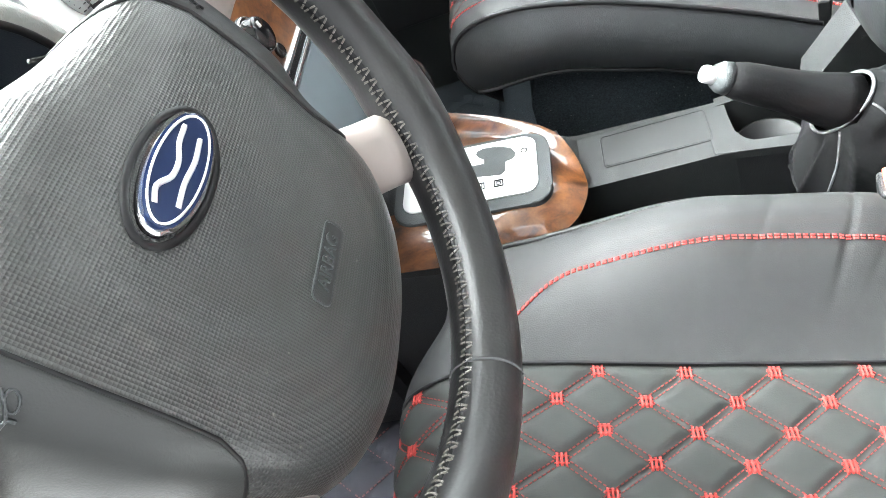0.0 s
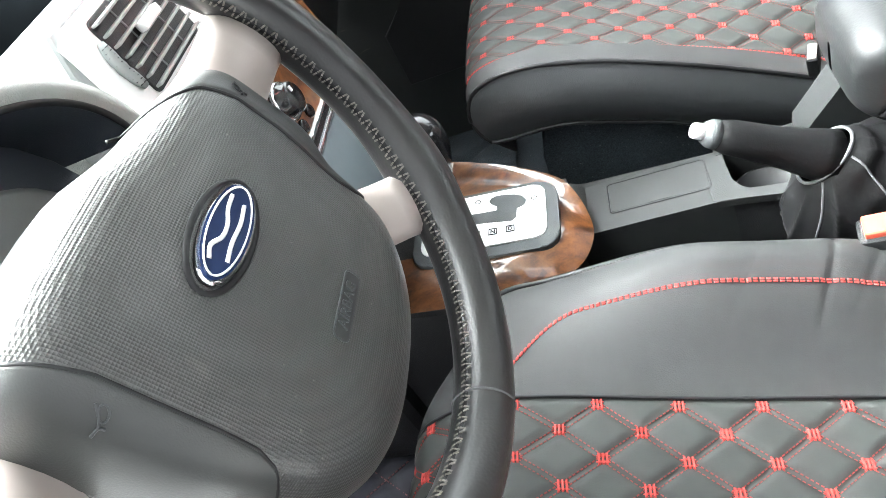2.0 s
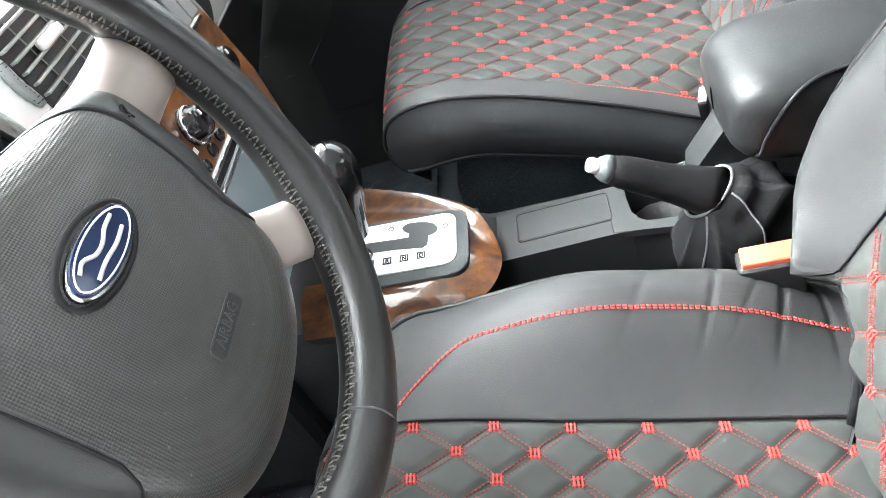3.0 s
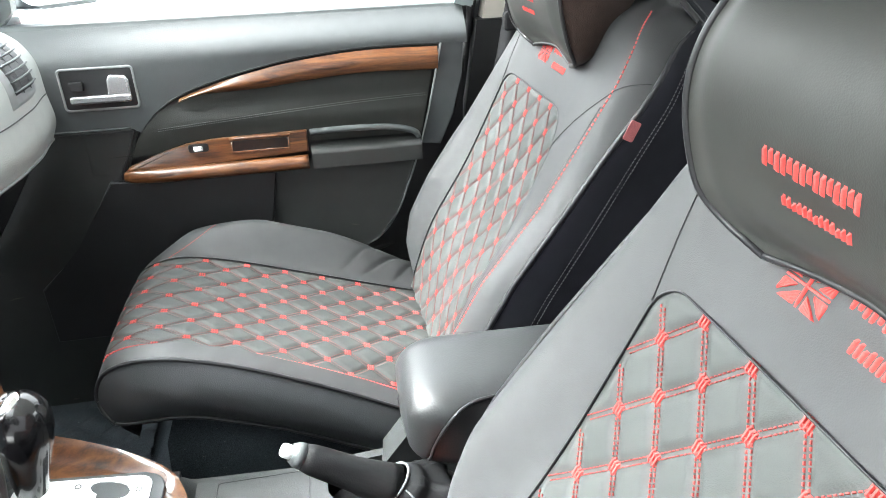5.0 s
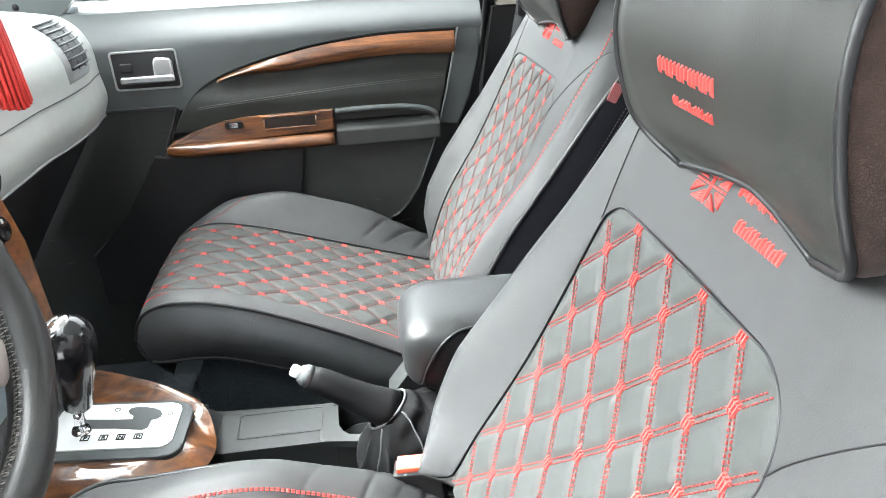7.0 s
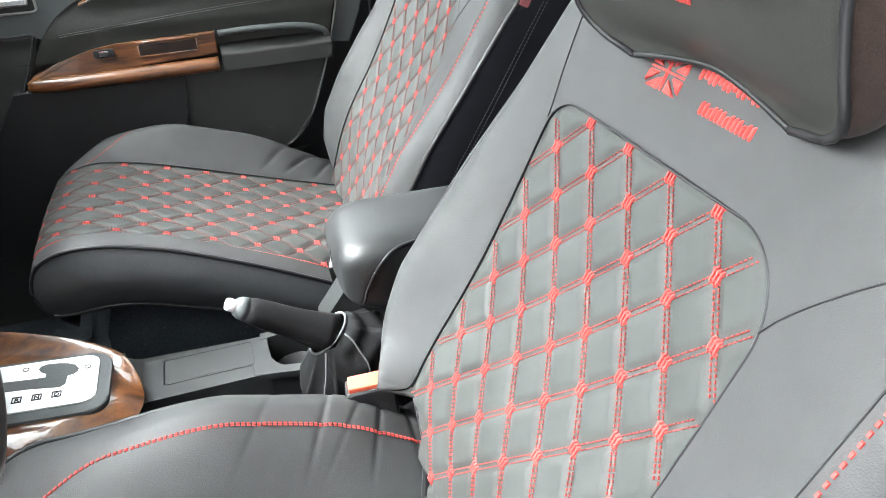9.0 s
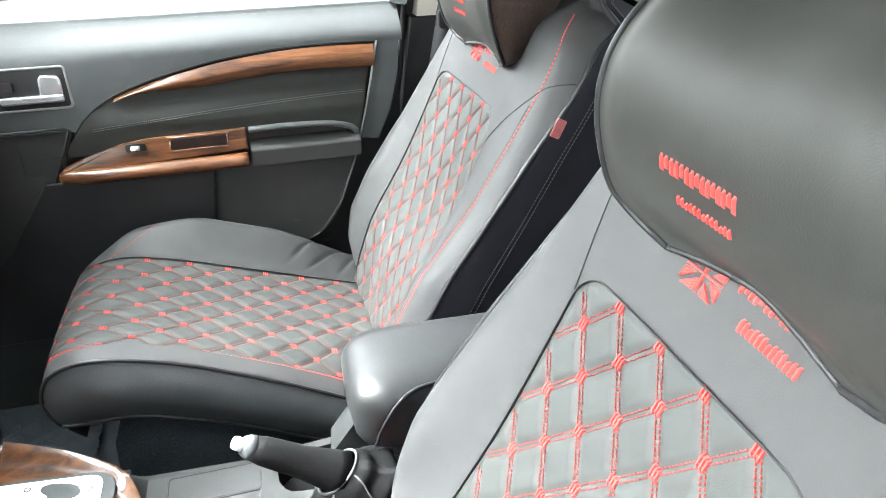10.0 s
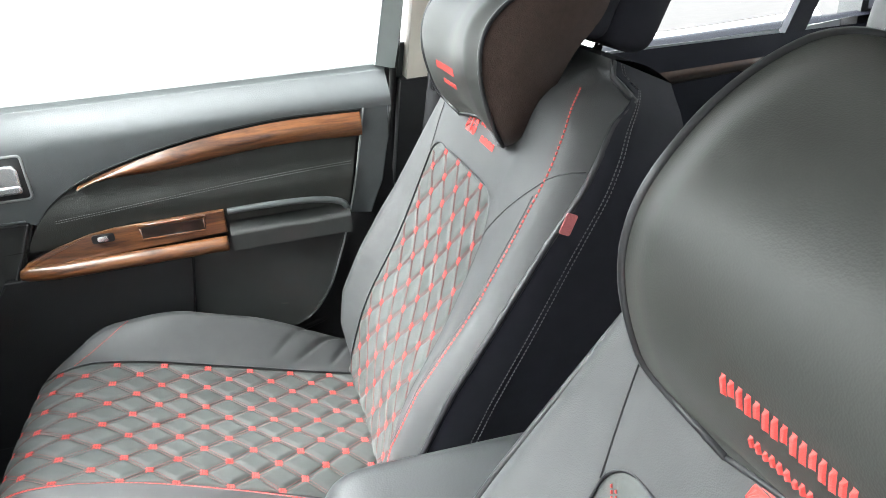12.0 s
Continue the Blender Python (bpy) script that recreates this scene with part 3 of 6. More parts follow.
        if flip < 0 and v > 0.15:
            for cx, dep, slant, wide in ((0.035, 0.0026, 0.9, 0.006), (0.085, 0.0042, 1.1, 0.007), (0.128, 0.0036, 0.7, 0.006)):
                creases -= dep * math.exp(-((x - cx - slant * (v - 0.20)) / wide) ** 2) * smooth_step(0.150, 0.185, v) * (1 - smooth_step(0.225, 0.245, v))
        # the front corners draw in
        k = 1 - 0.10 * smooth_step(-0.24, -0.335, x)
        nose = smooth_step(-0.20, -0.32, x)
        bow = (-0.013 - 0.010 * (1 - (v / 0.24) ** 2) + 0.030 * smooth_step(0.15, 0.25, v)) * nose
        swing = 0.007 * smooth_step(-0.08, -0.25, x) if flip > 0 else 0.0
        # the passenger cushion falls away towards the tunnel at the rear
        sag = min(0.052, 0.0115 * (max(0.0, p.x + xc + 0.10) / 0.10) ** 1.4) * smooth_step(-0.04, -0.20, v) if flip < 0 else 0.0
        return Vector((p.x + xc + bow, yc + swing * (1 - smooth_step(0.18, 0.27, v)) + v * k, p.z + zc - sag)) + n * (cushion_lift(v, x, w, (0.078 if flip > 0 else 0.066) if v > 0 else 0.030, (0.052 if flip > 0 else 0.030) if v > 0 else 0.022, 0.0 if flip > 0 else 0.065) + lift + creases)

    def C_up(v, d):
        e = 0.003
        return (C(v + e, d) - C(v - e, d)).cross(C(v, d + e) - C(v, d - e)).normalized() * -1
    D0 = 0.035
    PC, QC = 0.068, 0.050
    vo = 0.138
    off = next(c for q, c in zip(CUSHION_LINE, CUSHION_CUM) if c > 0.10 and q.x >= x0)

    def lattice_c(v, d):
        return (d - off) / PC + (v - vo) / QC, (d - off) / PC - (v - vo) / QC

    def quilt(i, j):
        v, d = (2 * i - 1) * 0.145, D0 + j * (T - D0)
        p, q = lattice_c(v, d)
        edge = smooth_step(0, 0.010, 0.145 - abs(v)) * smooth_step(0, 0.01, d - D0)
        return C(v, d, (0.0036 if flip > 0 else 0.0034) * puff(p, q) * edge - 0.002)
    data_part("quilted_seat_panel", *grid(110, 190, quilt), QUILT, seat, "grey quilted leather with red diamond stitching")
    def low_edge(side, j):
        """Lower edge of the side panel: from the front's foot straight to the rear."""
        v = side * side_of(side)
        a, b = C(v, D0), C(v, T)
        b = Vector((b.x + 0.02, b.y, b.z - 0.075))
        p = a.lerp(b, j ** 1.25)
        if flip < 0 and side < 0:
            p.z = 0.394 - 0.38 * (p.x + 0.016) - 0.15 * max(0.0, p.x + 0.03) - (0.394 - 0.38 * (a.x + 0.016) - a.z) * (1 - smooth_step(0.0, 0.30, j)) - 0.012 * math.sin(math.pi * j)
        return Vector((p.x, a.y + (b.y - a.y) * smooth_step(0.0, 0.3, j), p.z + 0.012 * math.sin(math.pi * j)))

    for side in (1, -1):
        def bol(i, j, side=side):
            v = side * (0.145 + (side_of(side) - 0.145) * i)
            return C(v, D0 + j * (T - D0))
        data_part("seat_bolster", *grid(44, 260, bol), LEATHER, seat, "plain grey leather thigh bolster")

        def skirt(i, j, side=side):
            v = side * side_of(side)
            p = C(v, D0 + j * (T - D0))
            return p.lerp(low_edge(side, j), i) + Vector((0, side * 0.014 * math.sin(math.pi * i) * smooth_step(0.0, 0.25, j), 0))
        data_part("side_skirt", *grid(16, 90, skirt), SKIRT, seat, "black leather side panel")
        part("piping", tube([C(side * (side_of(side) - 0.001), D0 + k * (T - D0) / 60, 0.001) for k in range(61)], 0.0030, 6), PIPING, seat)
        part("seam", tube([C(side * 0.1452, D0 + k * (T - D0) / 60, -0.0002) for k in range(61)], 0.0017, 6), PIPING, seat)
        low_line = [low_edge(side, k / 40) + Vector((0, side * 0.002, 0)) for k in range(41)]
        part("piping", tube(low_line, 0.0028, 6), PIPING, seat)

    def apron(i, j):
        return C(-side_of(-1) + (side_of(1) + side_of(-1)) * i, j * (D0 + 0.001))
    data_part("front_apron", *grid(60, 14, apron), BLACK_LEATHER, seat, "black leather front panel")
    part("piping", tube([C(-side_of(-1) + (side_of(1) + side_of(-1)) * k / 40, D0, 0.001) for k in range(41)], 0.003, 6), PIPING, seat)

    edge, fork = Dashes(), Dashes()
    line = []
    for k in range(120):
        t = k / 119 if flip < 0 else 0.128 + 0.872 * k / 119
        d = 0.115 + (T - 0.045 - 0.115) * t
        v = -(0.149 + 0.024 * t ** 1.2) if flip < 0 else (0.150 + 0.075 * (1 - (max(0.0, 0.265 - t) / 0.140) ** 2.2) - 0.010 * smooth_step(0.5, 1.0, t))
        line.append((v, d))
    for o in (-0.0009, 0.0009):
        edge.along([C(v + o, d, 0.0004) for v, d in line], [C_up(v, d) for v, d in line], 0.0055, 0.75, 0.0017, 0.0011)
    short = [((0.148 + 0.075 * k / 12), 0.165 + 0.055 * k / 12) for k in range(13)] if flip < 0 else [(-(0.148 + 0.045 * k / 12), 0.125 + 0.035 * k / 12) for k in range(13)]
    fork.along([C(v, d, 0.0003) for v, d in short], [C_up(v, d) for v, d in short], 0.0045, 0.7, 0.0011, 0.0007)
    edge.put("edge_stitching", RED, seat, "red edge stitching")
    fork.put("corner_stitching", RED, seat)

    thin = Dashes()
    for fam in (0, 1):
        for k in range(-18, 22):
            line = []
            for m in range(300):
                d = D0 + 0.004 + (T - D0 - 0.006) * m / 299
                v = vo + ((k - (d - off) / PC) * QC if fam == 0 else ((d - off) / PC - k) * QC)
                if abs(v) < 0.1435:
                    line.append((v, d))
            if len(line) < 4:
                continue
            for o in (-0.0030, 0.0030):
                thin.along([C(v + o, d, -0.0014) for v, d in line], [C_up(v, d) for v, d in line], 0.0040, 0.72, 0.0010 if flip > 0 else 0.0008, 0.0008)
    for a in range(-6, 12):
        for b in range(-8, 3):
            for h in (0, 0.5):
                d, v = (a + h) * PC + off, (b + h) * QC + vo
                if d < D0 + 0.008 or d > T - 0.008 or abs(v) > 0.1445:
                    continue
                up = C_up(v, d)
                knot(seat, C(v, d, -0.0012), Vector((0, 1, 0)), up)
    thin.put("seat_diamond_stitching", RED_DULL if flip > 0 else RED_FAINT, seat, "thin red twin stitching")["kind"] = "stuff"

    # base under the cushion
    base = prism([(-0.27, 0.15), (-0.285, 0.22), (-0.275, 0.36), (-0.25, 0.425), (-0.19, 0.425), (0.22, 0.285), (0.24, 0.15)], (xc, yc - 0.175, zc), (1, 0, 0), (0, 0, 1), (0, 1, 0), 0.40, 0.012, 3)
    part("seat_base", base, CARPET, seat, "dark felted seat base")
    for side in (1, -1):
        part("seat_rail", box(xc - 0.02, yc + side * 0.19, 0.128, 0.52, 0.03, 0.03, 0.004), BLACK_PLASTIC, seat)

    # headrest on two posts
    hc = Vector((0.318 + xb, yb, 0.80)) + BACK_UP * 0.325 + BACK_OUT * -0.078
    turn = Matrix.Rotation(LEAN, 4, "Y")
    hb = box(0, 0, 0, 0.086, 0.276, 0.192, 0.036, 6)
    bmesh.ops.transform(hb, matrix=Matrix.Translation(hc) @ turn, verts=hb.verts)
    head = part("headrest", hb, DOOR_PAD if flip > 0 else BLACK_CLOTH, seat, "black headrest shell")
    hf = box(0, 0, 0, 0.052, 0.280, 0.196, 0.024, 5)
    hp = hc + BACK_OUT * 0.052
    bmesh.ops.transform(hf, matrix=Matrix.Translation(hp) @ turn, verts=hf.verts)
    part("headrest_front", hf, LEATHER if flip > 0 else BLACK_CLOTH, head, "grey leather headrest front with red stitching" if flip > 0 else "black cloth headrest front")
    tack = Dashes()
    for e in (1, -1):
        for o in (0.0, 0.006):
            line = [hp + BACK_OUT * 0.0262 + Vector((0, e * (0.100 + o - 0.0006 * k), 0)) + BACK_UP * (-0.070 + 0.0075 * k) for k in range(20)]
            tack.along(line, [BACK_OUT] * 20, 0.0065, 0.7, 0.0024, 0.0012)
    tack.put("headrest_stitching", RED, head)
    for side in (1, -1):
        foot = Vector((0.318 + xb, yb + side * 0.06, 0.80)) + BACK_UP * 0.19 + BACK_OUT * -0.085
        part("headrest_post", tube([foot, foot + BACK_UP * 0.09], 0.006, 10), CHROME, seat)
    return seat


def neck_pillow(label, yb, xb, group):
    """A wedge-shaped neck pillow strapped to the headrest: bulging front, tapering to a point below, velvet flanks."""
    pillow = thing("neck_pillow", (xb + 0.33, yb, 0.88), label, "neck pillow", group)
    # side outline in (out of the backrest's plane, up along it), front then back
    front = [(0.012, 0.070), (0.047, 0.090), (0.084, 0.128), (0.103, 0.162), (0.107, 0.194), (0.095, 0.226), (0.070, 0.257), (0.040, 0.282), (0.012, 0.293), (-0.02, 0.291)]
    back = [(0.012, 0.070), (0.004, 0.11), (-0.010, 0.16), (-0.020, 0.21), (-0.030, 0.25), (-0.03, 0.28), (-0.02, 0.291)]
    F = curve([(a, b, 0) for a, b in front], 8)
    R = curve([(a, b, 0) for a, b in back], 8)
    HW = 0.143

    def at(a, b, y):
        return Vector((0.318 + xb, yb + y, 0.80)) + BACK_UP * b + BACK_OUT * a

    def pick(line, t):
        k = min(int(t * (len(line) - 1)), len(line) - 2)
        f = t * (len(line) - 1) - k
        return line[k].lerp(line[k + 1], f)

    def lobe(t, e):
        """The waist across the width: two lobes with a shallow hollow between, drawn in at the flanks."""
        return 1 - 0.10 * math.exp(-(e / 0.42) ** 2) * math.sin(math.pi * min(1, t * 1.1)) - 0.10 * smooth_step(0.72, 1.0, abs(e))

    def width(t):
        return HW * (0.62 + 0.40 * math.sqrt(1 - (1 - min(1.0, t / 0.125)) ** 2) - 0.07 * math.exp(-((t - 0.48) / 0.16) ** 2) - 0.12 * smooth_step(0.75, 1.0, t))

    def across(j, e):
        return width(j) * e * (1.0 if e > 0 else 0.875)

    def crest_dip(j, e):
        """The hollow of the upper edge between its two horned corners."""
        return 0.036 * (1 - abs(e) ** 1.6) * smooth_step(0.55, 1.0, j)

    def face(i, j):
        e = 2 * i - 1
        p = pick(F, j)
        dip = 0.014 * (1 - abs(e) ** 1.5) * (1 - smooth_step(0.0, 0.2, j))
        return at(p.x * lobe(j, e), p.y + dip - crest_dip(j, e), across(j, e))
    data_part("front_face", *grid(60, 60, face), PILLOW, pillow, "smooth grey-black leather face")

    def rearface(i, j):
        e = 2 * i - 1
        p = pick(R, j)
        dip = 0.014 * (1 - abs(e) ** 1.5) * (1 - smooth_step(0.0, 0.2, j))
        return at(p.x, p.y + dip - crest_dip(j, e), across(j, e))
    data_part("back_face", *grid(20, 40, rearface), BLACK_CLOTH, pillow)
    for side in (1, -1):
        def flank(i, j, side=side):
            a, b = face(0.5 + side * 0.5, j), rearface(0.5 + side * 0.5, j)
            return a.lerp(b, i) + Vector((0, side * 0.014 * math.sin(math.pi * i) * math.sin(math.pi * j), 0))
        data_part("flank", *grid(16, 50, flank), VELVET, pillow, "brown velvet flank")
        part("piping", tube([face(0.5 + side * 0.5, k / 50) + Vector((0, side * 0.001, 0)) for k in range(51)], 0.0030, 7), PIPING, pillow)
    part("piping", tube([face(k / 40, 0.0) for k in range(41)], 0.0024, 7), PIPING, pillow)
    # embroidered bars in place of the unreadable name
    def on(y, t):
        return face(0.5 + y / (2 * width(t) * (1.0 if y > 0 else 0.875)), t)

    def up(y, t):
        e = 0.004
        return (on(y + e, t) - on(y - e, t)).cross(on(y, t + 0.02) - on(y, t - 0.02)).normalized() * -1
    words = [(0.052 - 0.0049 * k, 0.0494 - 0.0049 * k, 0.212 + (0.006 if k % 3 == 1 else 0.0), 0.242, 1) for k in range(15)] + [(0.037 - 0.0041 * k, 0.0349 - 0.0041 * k, 0.172, 0.188 - (0.004 if k % 4 == 2 else 0.0), 1) for k in range(13)]
    for y0, y1, t0, t1, n in words:
        def bar(i, j, y0=y0, y1=y1, t0=t0, t1=t1, n=n):
            k = int(i * n * 4 + 0.5)
            y, t = y0 + (y1 - y0) * i, t0 + (t1 - t0) * j
            inside = i not in (0.0, 1.0) and j not in (0.0, 1.0)
            return on(y, t) + up(y, t) * ((0.0012 + (0.0005 if k % 4 in (1, 2) else 0.0)) if inside else 0.0)
        data_part("embroidered_bar", *grid(n * 4, 6, bar), RED, pillow, "red embroidered lettering bar", smooth=False)
    return pillow


SEAT_GROUP, PILLOW_GROUP = "front seats", "neck pillows on the front seats"
car_seat("grey quilted leather driver's seat with red diamond stitching", -0.385, 0.0, -0.429, 0.03, -0.008, -0.177, 1, SEAT_GROUP)
passenger_seat = car_seat("grey quilted leather passenger seat with red diamond stitching", 0.360, 0.077, 0.362, 0.072, 0.022, -0.229, -1, SEAT_GROUP)
part("strap_clip", tube([(0.188, 0.590, 0.408), (0.204, 0.588, 0.405), (0.220, 0.584, 0.402), (0.236, 0.580, 0.400)], [0.0035, 0.0055, 0.006, 0.004], 8, flat=0.6), WHITE_PAINT, passenger_seat, "white plastic strap clip")
neck_pillow("grey-black leather neck pillow on the driver's headrest", -0.402, 0.0, PILLOW_GROUP)
neck_pillow("grey-black leather neck pillow on the passenger headrest", 0.345, 0.077, PILLOW_GROUP)


# ---- ground and surroundings ----
def flat_sheet(name, x0, x1, y0, y1, z, material, label, category, kind="structure", n=1):
    v, f = grid(n, n, lambda i, j: Vector((x0 + (x1 - x0) * i, y0 + (y1 - y0) * j, z)))
    return tagged(data_part(name, v, f, material, None, smooth=False), label, category, kind=kind)


flat_sheet("ground", -600, 600, -600, 600, -0.22, PAVING, "pale sunlit concrete ground around the car", "ground", n=8)


flat_sheet("paving", 5.5, 70, 8.9, 70, -0.214, BRICK_PAVE, "dull reddish paving beyond the pale ground", "paving")

# unseen plain wall, added to cut the daylight through the open driver's side
tagged(part("wall_light_block_driver_side", box(0.2, -2.45, 1.88, 9.0, 0.2, 4.2, 0.01, 1), WALL, None, smooth=False), "plain grey unseen wall added to block light on the driver's side", "wall", kind="structure")

# ---- shell of the car ----
flat_sheet("floor", -1.15, 1.9, -0.74, 0.76, 0.115, CARPET, "charcoal carpeted car floor", "floor")


def shell(name, corners, n, material, label, category, depth=0.02, bevel=0.004):
    """A plate through the corners, thickened along n."""
    o = Vector(corners[0])
    u = (Vector(corners[1]) - o).normalized()
    n = Vector(n).normalized()
    v = n.cross(u)
    out = [((Vector(c) - o).dot(u), (Vector(c) - o).dot(v)) for c in corners]
    return tagged(part(name, prism(out, o, u, v, n, depth, bevel), material, None, smooth=False), label, category, kind="structure")


shell("ceiling", [(-0.25, -0.58, 1.36), (1.55, -0.58, 1.34), (1.55, 0.60, 1.34), (-0.25, 0.60, 1.36)], (0, 0, 1), ROOF_CLOTH, "light grey cloth headlining of the roof", "headlining", 0.04)
shell("wall_front", [(-1.14, -0.74, 0.10), (-1.14, 0.76, 0.10), (-1.14, 0.76, 0.86), (-1.14, -0.74, 0.86)], (-1, 0, 0), CARPET, "black carpeted bulkhead in the footwell", "bulkhead")
shell("wall_rear", [(1.62, -0.74, 0.10), (1.62, 0.76, 0.10), (1.62, 0.76, 0.93), (1.62, -0.74, 0.93)], (1, 0, 0), CARPET, "dark bulkhead behind the rear bench", "bulkhead")
shell("shelf_rear", [(1.40, -0.70, 0.90), (2.1, -0.70, 0.92), (2.1, 0.72, 0.92), (1.40, 0.72, 0.90)], (0, 0, 1), BLACK_CLOTH, "black felt parcel shelf", "parcel shelf", 0.02)
shell("bonnet", [(-1.15, -0.74, 0.88), (-1.15, 0.76, 0.88), (-2.2, 0.72, 0.72), (-2.2, -0.70, 0.72)], (0.15, 0, 1), PAINT, "silver painted bonnet of the car", "bonnet", 0.03)
shell("windscreen", [(-1.12, -0.68, 0.93), (-1.12, 0.70, 0.93), (-0.27, 0.58, 1.36), (-0.27, -0.56, 1.36)], (-0.45, 0, 0.9), PANE, "clear sloping windscreen glass", "windscreen", 0.005, 0.0).visible_shadow = False
shell("window_rear", [(1.56, -0.56, 1.34), (1.56, 0.58, 1.34), (2.1, 0.66, 0.95), (2.1, -0.64, 0.95)], (0.6, 0, 0.8), PANE, "sloping rear window glass", "rear window", 0.005, 0.0).visible_shadow = False


def pillar(name, line, r, material, label, flat=0.6):
    return tagged(part(name, tube(curve(line, 6), r, 12, flat=flat), material, None), label, "pillar", kind="structure")


pillar("pillar_front", [(-0.98, 0.72, 0.90), (-0.70, 0.70, 1.04), (-0.40, 0.65, 1.22), (-0.15, 0.59, 1.34)], 0.036, DOOR_TOP, "grey windscreen pillar above the passenger door")
pillar("roof_rail", [(-0.25, 0.60, 1.36), (0.4, 0.62, 1.37), (1.0, 0.61, 1.365), (1.55, 0.58, 1.33)], 0.04, ROOF_CLOTH, "pale grey roof rail above the doors")
pillar("roof_rail_driver", [(-0.25, -0.58, 1.36), (0.4, -0.60, 1.37), (1.0, -0.59, 1.365), (1.55, -0.56, 1.33)], 0.04, ROOF_CLOTH, "pale grey roof rail above the open door")
pillar("pillar_front_driver", [(-0.98, -0.70, 0.90), (-0.70, -0.69, 1.04), (-0.40, -0.64, 1.22), (-0.15, -0.58, 1.34)], 0.036, DOOR_TOP, "grey windscreen pillar by the open driver's door")

# centre post on the passenger side: beige above, black below
post = thing("pillar_centre", (0.45, 0.73, 0.115), "beige and black centre pillar trim behind the passenger door", "pillar", kind="structure")
part("upper_trim", prism([(0.395, 0.872), (0.452, 0.872), (0.545, 1.36), (0.475, 1.36)], (0, 0.700, 0), (1, 0, 0), (0, 0, 1), (0, 1, 0), 0.05, 0.006), PILLAR, post, "beige plastic upper trim")
part("lower_trim", prism([(0.30, 0.115), (0.56, 0.115), (0.52, 0.50), (0.47, 0.869), (0.385, 0.869), (0.33, 0.50)], (0, 0.705, 0), (1, 0, 0), (0, 0, 1), (0, 1, 0), 0.05, 0.01), BLACK_PLASTIC, post, "black plastic lower trim")
part("door_seal", tube(curve([(0.440, 0.735, 1.34), (0.412, 0.735, 1.10), (0.380, 0.735, 0.90), (0.355, 0.712, 0.75), (0.315, 0.706, 0.58), (0.25, 0.70, 0.45), (0.10, 0.69, 0.40)], 8), 0.007, 8), BLACK_PLASTIC, post, "black rubber door seal")

# outer skins of the doors and sills close the sides
for nm, y, x0 in (("side_body", 0.765, -1.15), ("side_body_driver", -0.745, 0.62)):
    sk = [(x0, -0.05), (1.9, -0.05), (1.9, 0.88), (x0, 0.88)]
    tagged(part(nm, prism(sk, (0, y, 0), (1, 0, 0), (0, 0, 1), (0, 1 if y > 0 else -1, 0), 0.02, 0.004), PAINT, None, smooth=False), "silver painted body side of the car", "car body", kind="structure")
tagged(part("sill_driver", box(0.0, -0.715, 0.10, 1.7, 0.12, 0.12, 0.02, 3), BLACK_PLASTIC, None), "black door sill on the driver's side", "door sill", kind="structure")

# ---- passenger door ----
door = thing("door_1", (-0.1, 0.70, 0.30), "grey passenger door with burl wood trim and glossy armrest", "car door", kind="structure")
ARC = curve([(0.302, 0, 0.836), (0.166, 0, 0.837), (0.046, 0, 0.827), (-0.042, 0, 0.812), (-0.12, 0, 0.793), (-0.183, 0, 0.771), (-0.228, 0, 0.742), (-0.262, 0, 0.703), (-0.284, 0, 0.665), (-0.297, 0, 0.63)], 8)


def arc_z(x):
    """Lower edge of the door's upper trim."""
    for a, b in zip(ARC, ARC[1:]):
        if b.x <= x <= a.x:
            return a.z + (b.z - a.z) * (a.x - x) / max(1e-6, a.x - b.x)
    return ARC[0].z if x > 0 else 0.718


def upper(i, j):
    x = 0.356 - i * 1.02
    low = arc_z(x) if x > -0.262 else 0.716
    if x > 0.302:
        low = 0.836 - 0.0
    z = low + (0.905 - low) * j
    y = 0.668 + 0.042 * smooth_step(0.84, 0.908, z) - 0.004 * math.sin(math.pi * j)
    y += 0.02 * smooth_step(-0.45, -0.65, x)
    return Vector((x, y, z))


data_part("upper_trim", *grid(140, 16, upper), DOOR_TOP, door, "grey grained upper door trim")


def sill(i, j):
    x = 0.356 - i * 1.02
    return Vector((x, 0.710 + 0.028 * j + 0.02 * smooth_step(-0.45, -0.65, x), 0.905 + 0.006 * math.sin(math.pi * min(1, j * 1.2)) - 0.004 * j))


data_part("window_ledge", *grid(60, 6, sill), DOOR_TOP, door)
part("glass_seal", box(-0.15, 0.741, 0.9045, 1.04, 0.003, 0.0045, 0.001), BLACK_PLASTIC, door, "black rubber glass seal")

BACKING = [(-0.66, 0.30), (0.34, 0.30), (0.350, 0.62), (0.352, 0.84), (-0.66, 0.84)]
part("door_board", prism(BACKING, (0, 0.690, 0), (1, 0, 0), (0, 0, 1), (0, 1, 0), 0.03, 0.004), BLACK_PLASTIC, door, "black door board")


def insert_y(x, z):
    """Face of the padded insert and armrest: it swells towards the armrest."""
    return 0.676 - 0.022 * smooth_step(0.80, 0.70, z) - 0.0045 * math.sin((z - 0.700) * 62) ** 2 * smooth_step(0.69, 0.705, z) * smooth_step(-0.26, -0.10, x)


def insert(i, j):
    x = 0.300 - 0.045 * j * 0.9 - i * (0.592 - 0.01 * j)
    top = arc_z(x) if x > -0.29 else 0.66
    top = min(top, 0.836)
    z = 0.672 + (max(top, 0.674) - 0.672) * (1 - j)
    return Vector((x, insert_y(x, z) + 0.003, z))


